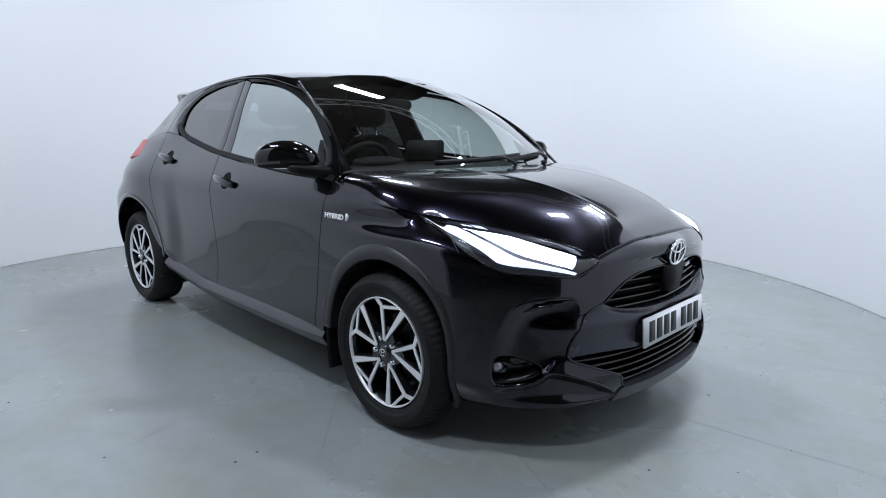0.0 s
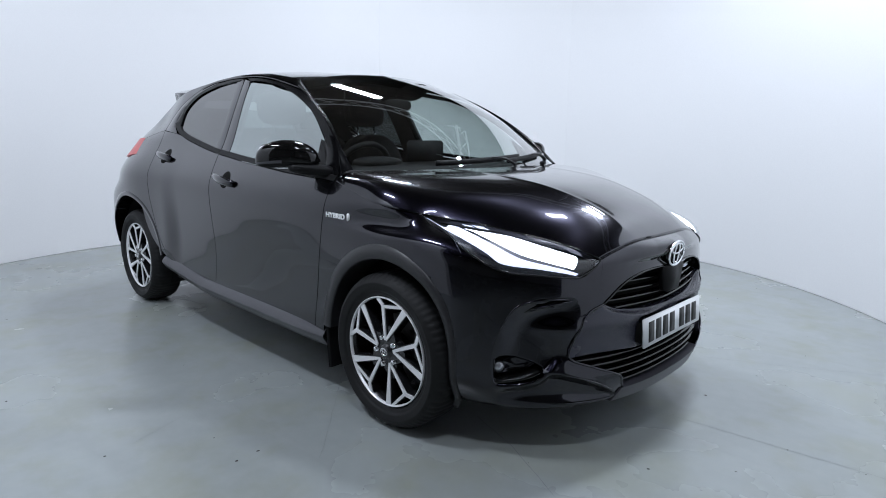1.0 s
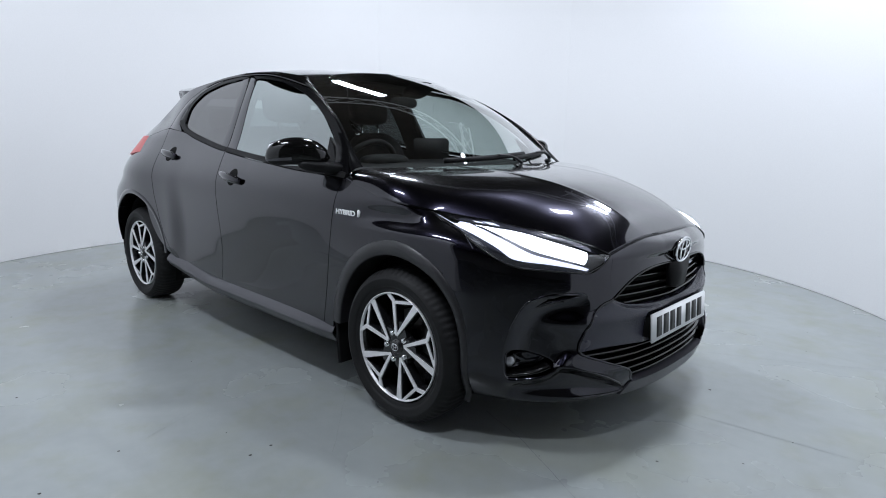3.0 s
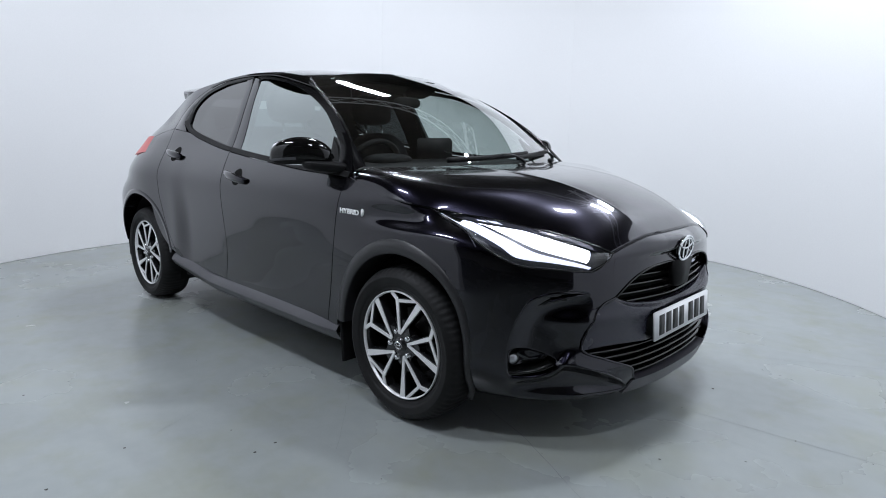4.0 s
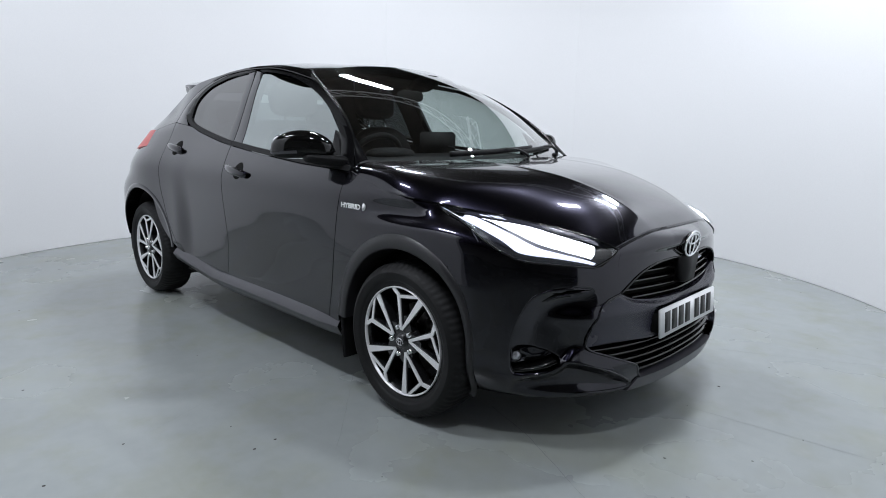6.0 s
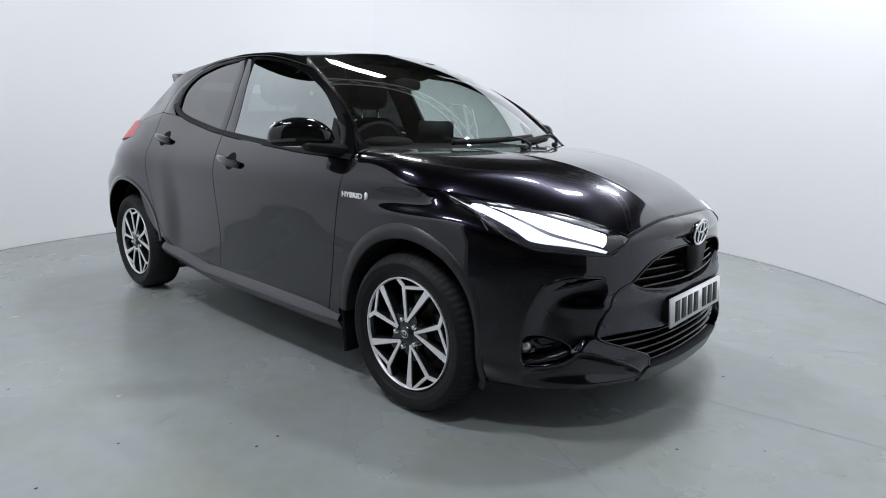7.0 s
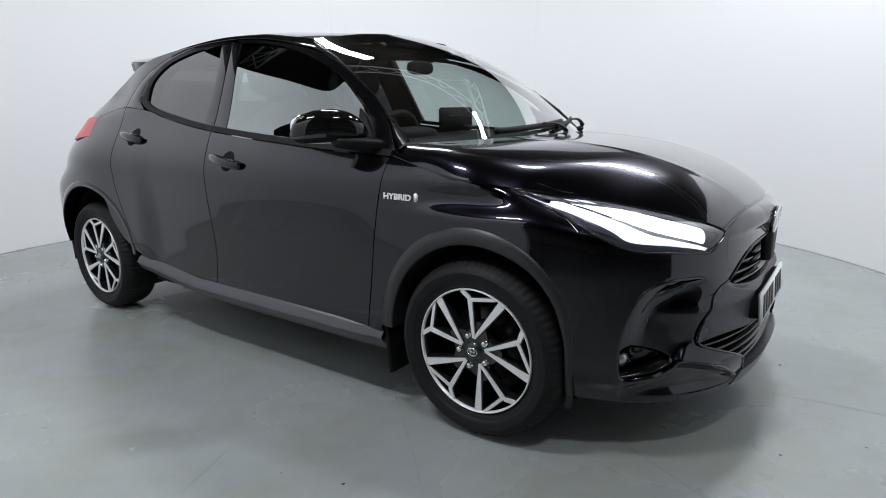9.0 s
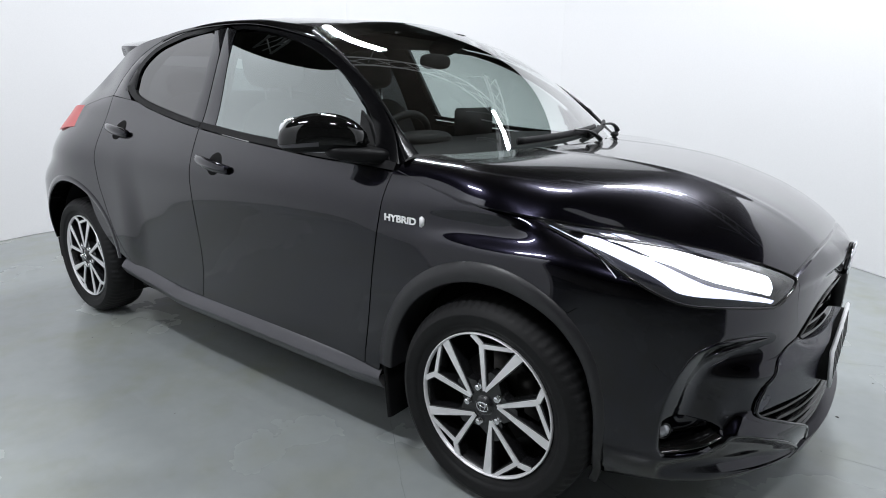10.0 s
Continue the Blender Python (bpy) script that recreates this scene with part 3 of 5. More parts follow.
def side_windows(hand, front_door, rear_door):
    # front: glass, its frame along the top, mirror corner, pillar cover
    glass_f = coons([(-.545, .975), (-.88, .986), (-1.13, 1.002), (-1.385, 1.022)], [(-.585, 1.118), (-.752, 1.238), (-.955, 1.328), (-1.165, 1.383), (-1.43, 1.417), (-1.475, 1.417)],
                    [(-.545, .975), (-.555, 1.06), (-.585, 1.118)], [(-1.385, 1.022), (-1.415, 1.15), (-1.455, 1.315), (-1.475, 1.41)], 40, 24)
    bm = bmesh.new()
    u, v = np.meshgrid(np.linspace(0, 1, glass_f.shape[0]), np.linspace(0, 1, glass_f.shape[1]), indexing="ij")
    add_grid(bm, side(glass_f, -.004 - .004 * (1 - u) - .017 * (1 - u) ** 1.3 * (1 - v)) * hand)
    # same clear glass on both doors; the right copy is dimmed for its reflection
    ob = part("front_window", bm, SIDEGLASS if hand is RIGHT else CLEAR, front_door, "front side window glass")
    ob.visible_shadow = False
    glass_r = coons([(-1.58, 1.04), (-1.79, 1.074), (-1.98, 1.108), (-2.10, 1.145)], [(-1.64, 1.430), (-1.86, 1.412), (-2.06, 1.378), (-2.15, 1.306)],
                    [(-1.58, 1.037), (-1.58, 1.2), (-1.64, 1.425)], [(-2.10, 1.14), (-2.145, 1.2), (-2.15, 1.30)], 30, 24)
    bm = bmesh.new()
    add_grid(bm, side(glass_r, -.008) * hand)
    part("rear_window", bm, TINT, rear_door, "dark tinted side window glass")

    def ribbon(name, a, b, material, parent, off=0.0, lift=.0012, n=40, label=""):
        a, b = spline(a, n), spline(b, n)
        P = np.stack([a * (1 - k) + b * k for k in (0, .04, .5, .96, 1)], 1)
        Q = side(P, off)
        Q[:, 1:4, 1] -= lift
        bm = bmesh.new()
        add_skin(bm, Q * hand, .02, np.array([0, -1.0, 0]) * hand)
        return sharp(part(name, bm, material, parent, label), 25)
    ribbon("window_frame", [(-.36, .965), (-.435, 1.064), (-.58, 1.180), (-.774, 1.290), (-.936, 1.352), (-1.179, 1.404), (-1.396, 1.434), (-1.53, 1.441)],
           [(-.465, .985), (-.525, 1.075), (-.603, 1.148), (-.752, 1.243), (-.955, 1.331), (-1.165, 1.386), (-1.40, 1.419), (-1.47, 1.420)], PILLAR, front_door)
    ribbon("mirror_corner", [(-.375, .955), (-.47, 1.0), (-.545, 1.075)], [(-.56, .962), (-.57, 1.02), (-.60, 1.115)], MATT, front_door, -.003, n=16, label="dull black mirror corner")
    ribbon("pillar_cover", [(-1.385, 1.02), (-1.415, 1.15), (-1.455, 1.315), (-1.475, 1.42)], [(-1.482, 1.02), (-1.50, 1.15), (-1.525, 1.315), (-1.555, 1.434)], PAINT, front_door, -.002, .0004)
    ribbon("pillar_cover", [(-1.488, 1.02), (-1.506, 1.15), (-1.531, 1.315), (-1.561, 1.434)], [(-1.58, 1.035), (-1.58, 1.205), (-1.605, 1.33), (-1.64, 1.432)], PAINT, rear_door, -.002, .0004)
    ribbon("window_frame", [(-1.56, 1.441), (-1.664, 1.443), (-1.80, 1.435), (-1.933, 1.414), (-2.102, 1.357), (-2.195, 1.270), (-2.238, 1.173)],
           [(-1.62, 1.429), (-1.69, 1.427), (-1.80, 1.416), (-1.91, 1.396), (-2.055, 1.352), (-2.145, 1.27), (-2.133, 1.163)], PILLAR, rear_door)
    # painted frame of the rear door behind its window
    outer = [(-1.70, 1.446), (-1.90, 1.442), (-2.05, 1.402), (-2.20, 1.332), (-2.318, 1.22), (-2.344, 1.147)]
    ribbon("door_frame", [(-1.60, 1.4435), (-1.664, 1.445), (-1.80, 1.437), (-1.933, 1.416), (-2.102, 1.359), (-2.197, 1.270), (-2.226, 1.19), (-2.15, 1.128)], outer, PAINT, rear_door, -.001, .001)
    # belt moulding
    lo_f = [p for p in BELT if p[0] > -1.5]
    ribbon("belt_moulding", [(x, z + .002) for x, z in lo_f], [(x, z + .026) for x, z in lo_f], MATT, front_door, -.004, .006)
    lo_r = [(-1.495, 1.023), (-1.669, 1.044), (-1.941, 1.088), (-2.10, 1.124), (-2.18, 1.156), (-2.232, 1.190)]
    ribbon("belt_moulding", [(x, z + .002) for x, z in lo_r], [(-1.495, 1.047), (-1.669, 1.068), (-1.935, 1.112), (-2.07, 1.143), (-2.13, 1.170), (-2.165, 1.205)], MATT, rear_door, -.004, .006)


for hand, fd, rd in ((RIGHT, FRONT_DOORS[0], REAR_DOORS[0]), (LEFT, FRONT_DOORS[1], REAR_DOORS[1])):
    side_windows(hand, fd, rd)


# ---- front end ----
def on_nose(P2, off=0.0):
    P2 = np.asarray(P2, float)
    Q = nose(P2[..., 0], P2[..., 1])
    if off:
        e = 0.4
        a = nose(P2[..., 0] + e, P2[..., 1]) - nose(P2[..., 0] - e, P2[..., 1])
        b = nose(P2[..., 0], P2[..., 1] + .004) - nose(P2[..., 0], P2[..., 1] - .004)
        nn = np.cross(b, a)
        nn /= np.maximum(1e-9, np.linalg.norm(nn, axis=-1, keepdims=True))
        s = np.sign(nn[..., 0:1] + 1e-9)
        Q = Q + nn * s * off
    return Q


def both(P):
    """The right half of a front grid and its mirror image as one strip (first index runs to the middle)."""
    return np.concatenate([P, (P * FLIP)[::-1][1:]], 0)


def sd(P2, line):
    """Signed distance in metres, positive inside, of (degree, height) points from a closed outline on the nose."""
    k = np.array((.0115, 1.0))
    p, q = P2 * k, spline(np.array(line + line[:1]) * k, 140, straight=True)
    for _ in range(4):
        q = q * .5 + (np.roll(q, 1, 0) + np.roll(q, -1, 0)) * .25
    best, inside = np.full(p.shape[:-1], 9.0), np.zeros(p.shape[:-1], bool)
    for a, b in zip(q, np.roll(q, -1, 0)):
        d = b - a
        t = np.clip(((p - a) @ d) / max(1e-12, d @ d), 0, 1)
        best = np.minimum(best, np.linalg.norm(p - a - t[..., None] * d, axis=-1))
        cross = (a[1] > p[..., 1]) != (b[1] > p[..., 1])
        with np.errstate(divide="ignore", invalid="ignore"):
            inside ^= cross & (p[..., 0] < (b[0] - a[0]) * (p[..., 1] - a[1]) / (b[1] - a[1] if b[1] != a[1] else 1e-9) + a[0])
    return np.where(inside, best, -best)


def ramp(v):
    """Starts with a crease and levels off softly."""
    v = np.clip(v, 0, 1)
    return 1 - (1 - v) ** 2


CREASE = [(54.4, .590), (50.5, .596), (46.2, .597), (43, .594), (40.3, .588), (37.2, .573), (35.4, .554)]
BLADE = [(54.4, .589), (49, .581), (45, .571), (42, .561), (39.4, .549), (37.4, .530)]
OUTER = [(34, .53), (32.7, .506), (31.2, .470), (30.1, .438), (29.3, .40), (28.8, .351)]
INNER = [(35.6, .500), (34.4, .470), (33.3, .430), (32.2, .40)]
MASK_EDGE = [(52.8, .384), (53.4, .441), (55.8, .507), (59, .546), (63.6, .567)]
LIP = [(45, .337), (50, .331), (54.8, .315), (59.2, .294), (63, .268), (65.6, .246), (67.2, .226), (66.4, .214), (62, .211), (52.6, .213), (45, .214), (38.4, .216), (29.3, .219)]


def tuck(z):
    """How far the bumper falls back under its waist ridge."""
    return .17 * .010 * np.log1p(np.exp(np.clip((.494 - z) / .010, -40, 40))) * ease((z - .300) / .11)


def scooped(P2):
    """The sculpted bumper corner: blade and recess under the crease, fog lamp pocket, scoop in the winglet."""
    th, z = P2[..., 0], P2[..., 1]
    one = sd(P2, [(95, .590)] + CREASE + OUTER + [(28.4, .30), (28.0, .15), (95, .15)])
    two = sd(P2, [(95, .589)] + BLADE + INNER + [(31.2, .36), (30.4, .15), (95, .15)])
    band = np.where(two > 0, 1, np.clip(one, 0, 1) / np.maximum(1e-6, np.clip(one, 0, 1) - two)) * (one > 0)
    back = 1 - ease(two / .15) * ease((th - 36) / 22)
    floor_z = .285 + .075 * ease((th - 40) / 10)
    d = (.020 * band + .020 * ramp(two / .05) * back) * (.25 + .75 * back) * ease((60 - th) / 17) * ease((z - floor_z) / .04)
    d = d + tuck(z) * ease((th - 40) / 10) - .009 * bell((z - .492) / .026) * ease((th - 37) / 10) * ease((70 - th) / 6)
    pocket = sd(P2, [(29.4, .380), (31.5, .392), (36, .386), (41, .370), (44.4, .350), (43.4, .334), (40.5, .316), (36.5, .301), (32.5, .292), (29.3, .296)])
    d = d + .050 * ease(pocket / .016)
    scoop = sd(P2, [(28.8, .258), (32.8, .280), (36.5, .289), (40.8, .304), (43.8, .322)] + LIP[:-1] + [(29, .221)])
    d = d + .034 * ramp(scoop / .038) * (.45 + .55 * ease((66 - th) / 16))
    d = d - .004 * bell(sd(P2, [(45, .337)] + LIP) / .007) * ease((th - 48) / 8)
    for _ in range(2):
        d[1:-1] = d[1:-1] * .5 + (d[:-2] + d[2:]) * .25
        d[:, 1:-1] = d[:, 1:-1] * .5 + (d[:, :-2] + d[:, 2:]) * .25
    return on_nose(P2) - d[..., None] * np.stack([np.sin(np.radians(th)), -np.cos(np.radians(th)), 0 * th], -1)


def front_end():
    # upper nose strip between the lamps
    top = [(64.2, .720), (70, .730), (75.5, .738), (85, .752), (90, .760)]
    low = [(63.6, .567), (66, .590), (69, .617), (72.4, .639), (77, .655), (82, .661), (86.5, .659), (90, .646)]
    P = on_nose(coons(low, top, [low[0], (62.5, .65), top[0]], [low[-1], top[-1]], 60, 30, .0))
    lead = spline(LEAD[0][::-1], 60) - np.array((-.001, 0, .003))
    P = P + (lead - P[:, -1])[:, None] * (np.linspace(0, 1, 30)[None, :, None] ** 2)
    panel("nose_panel", both(P), PAINT, RIGHT, depth=.03, away=(1, 0, 0))
    bm = bmesh.new()
    edge = both(on_nose(spline(low, 60)) + np.array((.001, 0, 0)))
    add_tube(bm, edge, .0042, 8)
    part("grille_surround", bm, GLOSS, CAR, "gloss black upper grille edge")
    for hand in (RIGHT, LEFT):
        # bumper corner as one sculpted sheet from the wheel arch to the grilles
        net = coons([(19.1, .195), (27.5, .195), (38.4, .190), (50.7, .194), (62, .198), (72.4, .204)],
                    [(10.8, .628), (19.1, .716), (23.5, .745), (27.4, .723), (33.5, .690), (43.5, .678), (55, .665), (60, .688), (64.2, .720)],
                    [(19.1, .195), (18.7, .344), (17.3, .491), (14.5, .594), (10.8, .628)],
                    [(72.4, .204), (69.2, .261), (68, .300), (59.8, .345)] + MASK_EDGE + [(62.8, .65), (64.2, .720)], 240, 240)
        bm = bmesh.new()
        Q = scooped(net)
        add_grid(bm, Q * hand)
        add_grid(bm, np.stack([Q[:, 0], Q[:, 0] - np.array([.05, 0, -.004])], 1) * hand)
        add_grid(bm, np.stack([Q[-1], Q[-1] - np.array([.03, 0, 0])], 1) * hand)
        bmesh.ops.remove_doubles(bm, verts=bm.verts, dist=.0004)
        sharp(part("front_bumper_corner", bm, PAINT, CAR), 75)
        bm = bmesh.new()
        line = spline(MASK_EDGE[::-1] + [(59.8, .345), (68, .300), (69.2, .261), (72.4, .204)], 70)
        add_tube(bm, (on_nose(line) - np.array((tuck(line[:, 1]) * .9 - .009 * bell((line[:, 1] - .492) / .026) * ease((70 - line[:, 0]) / 6), 0 * line[:, 0], 0 * line[:, 0])).T) * hand, .0042, 8)
        part("mask_ridge", bm, PAINT, CAR)
        bm = bmesh.new()
        line = spline(CREASE + OUTER[:4], 60)
        add_tube(bm, (on_nose(line) - np.array((.0012, -.0008, .0))) * hand, .0050 * np.minimum(1, np.linspace(.05, 4, 60)) * np.minimum(1, np.linspace(3, .1, 60)), 8)
        part("bumper_crease", bm, PAINT, CAR)
        bm = bmesh.new()
        line = spline(BLADE[:5], 40)
        add_tube(bm, (on_nose(line) - np.array((.0066, -.0048, .0)) * np.linspace(.2, 2.0, 40)[:, None]) * hand, .0044 * np.minimum(1, np.linspace(.05, 4, 40)) * np.minimum(1, np.linspace(3, .1, 40)), 8)
        part("blade_edge", bm, PAINT, CAR)
        bm = bmesh.new()
        line = spline(LIP[1:11], 60)
        add_tube(bm, (on_nose(line) + np.array((.0015, -.001, 0))) * hand, .0042 * np.minimum(1, np.linspace(.05, 4, 60)) * np.minimum(1, np.linspace(4, .05, 60)), 8)
        part("winglet_edge", bm, PAINT, CAR)
        # small plastic vane across the fog lamp pocket
        bm = bmesh.new()
        vane = on_nose(spline([(30.2, .300), (34.5, .309), (39.5, .322), (43.2, .340)], 20))
        add_grid(bm, np.stack([vane - np.array((.045, -.02, -.006)), vane - np.array((.010, -.004, -.002)), vane - np.array((.008, -.003, .001)), vane - np.array((.012, -.005, .006))], 1) * hand)
        part("pocket_vane", bm, GLOSS, CAR)
        c = nose(31.4, .349) - np.array([.022, -.022, 0])
        face = Vector((.80, -.60, 0))
        m = Matrix.Translation(Vector(c * hand)) @ Vector((face.x, face.y * float(hand[1]), 0)).to_track_quat("-Y", "Z").to_matrix().to_4x4()
        bm = bmesh.new()
        add_lathe(bm, [(.0005, -.007), (.008, -.006), (.014, -.003), (.0175, .001)], 24, m)
        fog = part("fog_lamp", bm, LAMPGLASS, CAR, "small round clear fog lamp")
        bm = bmesh.new()
        add_lathe(bm, [(.0175, .002), (.019, -.002), (.0225, -.001), (.024, .03)], 24, m)
        part("bezel", bm, GLOSS, fog)
        # headlamp
        bot = [(23.8, .854), (26, .815), (26.7, .790), (25.7, .758), (27.5, .725), (33.5, .692), (43.5, .680), (55, .667)]
        tp = LAMP_TOP
        lens = coons(bot, tp, [bot[0], (23.9, .8555), tp[0]], [bot[-1], (60, .692), tp[-1]], 80, 24, .0005)
        lamp_ob = new("headlight")
        lamp_ob.parent = CAR
        lamp_ob["label"] = "lit white LED headlight behind a clear lens"
        bm = bmesh.new()
        uu, vv = np.meshgrid(np.linspace(0, 1, 80), np.linspace(0, 1, 24), indexing="ij")
        L = on_nose(lens) + (.028 * (np.sin(math.pi * uu ** .8) * np.sin(math.pi * vv ** .8)) ** .8)[..., None] * np.array((.55, -.55, .62))
        add_skin(bm, L * hand, .012, np.array([.5, -.4, .5]) * hand)
        o = part("lens", bm, LENS, lamp_ob)
        o.visible_shadow = False
        bm = bmesh.new()
        add_grid(bm, (L - np.array([.034, -.028, .018])) * hand)
        part("housing", bm, LAMPDARK, lamp_ob, "dark smoked lamp housing")

        def inside(u, v, deep):
            """Points behind the lens: u along the lamp from its rear tip, v from its lower edge up."""
            u, v = np.broadcast_arrays(np.asarray(u, float), np.asarray(v, float))
            a, b = np.clip(u, 0, 1) * 79, np.clip(v, 0, 1) * 23
            i0, j0 = np.minimum(a.astype(int), 78), np.minimum(b.astype(int), 22)
            fa, fb = (a - i0)[..., None], (b - j0)[..., None]
            p = (L[i0, j0] * (1 - fa) + L[i0 + 1, j0] * fa) * (1 - fb) + (L[i0, j0 + 1] * (1 - fa) + L[i0 + 1, j0 + 1] * fa) * fb
            return p - np.asarray(deep)[..., None] * np.array((.60, -.55, .35))
        line = pch([(.30, .93), (.34, .80), (.39, .60), (.45, .42), (.54, .335), (.65, .30), (.93, .27)])
        # running light: broad at its rear, then a bar along the lower edge
        us = np.linspace(.06, .96, 70)[:, None]
        ks = np.linspace(0, 1, 9)[None, :]
        top_v = np.where(us < .30, .66 + .16 * ease((us - .10) / .16), np.minimum(.82, line(us + .03) - .045))
        low_v = .13 + .45 * ease((.34 - us) / .26)
        bm = bmesh.new()
        add_grid(bm, inside(us + 0 * ks, low_v + (top_v - low_v) * ks, .014 + .008 * (1 - ease((us - .05) / .25)) + 0 * ks) * hand)
        part("light_strip", bm, LED, lamp_ob, "bright white running light strip")
        # reflector bowls and the bright bar above them
        us = np.linspace(.335, .90, 50)[:, None]
        hi_v = .82 - .10 * ease((us - .6) / .26)
        bm = bmesh.new()
        lo_v = np.minimum(line(us - .012) + .02, hi_v - .02)
        ribs = .0145 + .002 * np.sin(us * 60) ** 2
        add_grid(bm, inside(us + 0 * ks, lo_v + (hi_v - lo_v) * ks, ribs + 0 * ks) * hand)
        part("reflector", bm, LEDSOFT, lamp_ob, "glowing white lamp reflector")
        for u0, u1, v0, v1 in ((.47, .55, .885, .955), (.38, .45, .89, .93)):
            bm = bmesh.new()
            add_grid(bm, inside(np.linspace(u0, u1, 6)[:, None] + 0 * ks, v0 + (v1 - v0) * ks, .010 + 0 * ks) * hand)
            part("light_bar", bm, LEDDIM, lamp_ob)
        bm = bmesh.new()
        rim = np.concatenate([L[2:79, 0], L[79, 1:], L[78:2:-1, 23]])
        add_tube(bm, (rim + np.array((.0015, -.0015, .001))) * hand, .0034, 6)
        part("lens_rim", bm, GLOSS, lamp_ob)
    # centre mask behind the plate
    P = on_nose(coons([(52.8, .388), (60, .394), (68, .390), (78, .378), (90, .372)], [(63.6, .567), (68, .543), (72, .528), (81, .512), (90, .506)], MASK_EDGE, [(90, .372), (90, .506)], 60, 24))
    P[..., 0] -= .003 + .016 * ease((.27 - np.abs(P[..., 1])) / .05) * ease((P[..., 2] - .37) / .02) * ease((.50 - P[..., 2]) / .02)
    P[..., 0] -= .022 * ease((np.linspace(0, 1, 24)[None, :] - .66) / .34) ** 2 * ease((.46 - np.abs(P[..., 1])) / .12)
    P[..., 0] += (.009 * bell((P[..., 2] - .492) / .026) - tuck(P[..., 2])) * .95
    M = both(P)
    panel("bumper_mask", M, MASK, RIGHT, depth=.03, away=(1, 0, 0), label="satin black finely patterned bumper panel")
    # chin
    P = on_nose(coons([(66, .196), (76, .196), (90, .198)], [(69.1, .245), (78, .246), (90, .247)], [(66, .196), (69.1, .245)], [(90, .198), (90, .247)], 40, 6), .006)
    panel("bumper_chin", both(P), SILL, RIGHT, depth=.06, away=(1, 0, 0), label="satin grey bumper chin")
    # grilles: dark recess and bars
    for name, low, high, zs in (("upper_grille", [(64, .566), (72, .525), (90, .503)], [(66, .59), (75, .65), (90, .655)], (.536, .566, .596, .626)),
                                ("lower_grille", [(66, .235), (78, .235), (90, .235)], [(53.5, .390), (68, .392), (90, .378)], (.262, .289, .316, .342, .367))):
        g = new(name)
        g.parent = CAR
        g["label"] = "black slatted grille"
        P = on_nose(coons(low, high, [low[0], high[0]], [low[-1], high[-1]], 30, 6)) - np.array([.07, 0, 0])
        bm = bmesh.new()
        add_grid(bm, both(P))
        part("recess", bm, DARK, g)
        for k, z in enumerate(zs):
            a = (70, 65.5, 67.8, 71.5)[k] if name == "upper_grille" else (69.5, 67.5, 64.5, 60.5, 55.5)[k]
            dz = -.012 if name == "upper_grille" else 0
            ths = np.linspace(a, 90, 30)
            c = on_nose(np.stack([ths, z + dz * np.linspace(0, 1, 30) ** 1.5], 1), 0) - np.array([.024, 0, 0])
            c = np.concatenate([c, (c * FLIP)[::-1][1:]], 0)
            bm = bmesh.new()
            add_grid(bm, np.stack([c + np.array(v) for v in ((-.03, 0, .006), (-.004, 0, .004), (0, 0, 0), (-.004, 0, -.004), (-.03, 0, -.004))], 1))
            part("slat", bm, GLOSS, g)
    bm = bmesh.new()
    add_prism(bm, [(-.085, .660), (.085, .660), (.058, .560), (.046, .552), (-.046, .552), (-.058, .560)], 0, .03, .004)
    for v in bm.verts:
        v.co = Vector((.756 - v.co.y, v.co.x, v.co.z))
    part("radar_cover", bm, MATT, CAR, "dull black radar cover")


front_end()


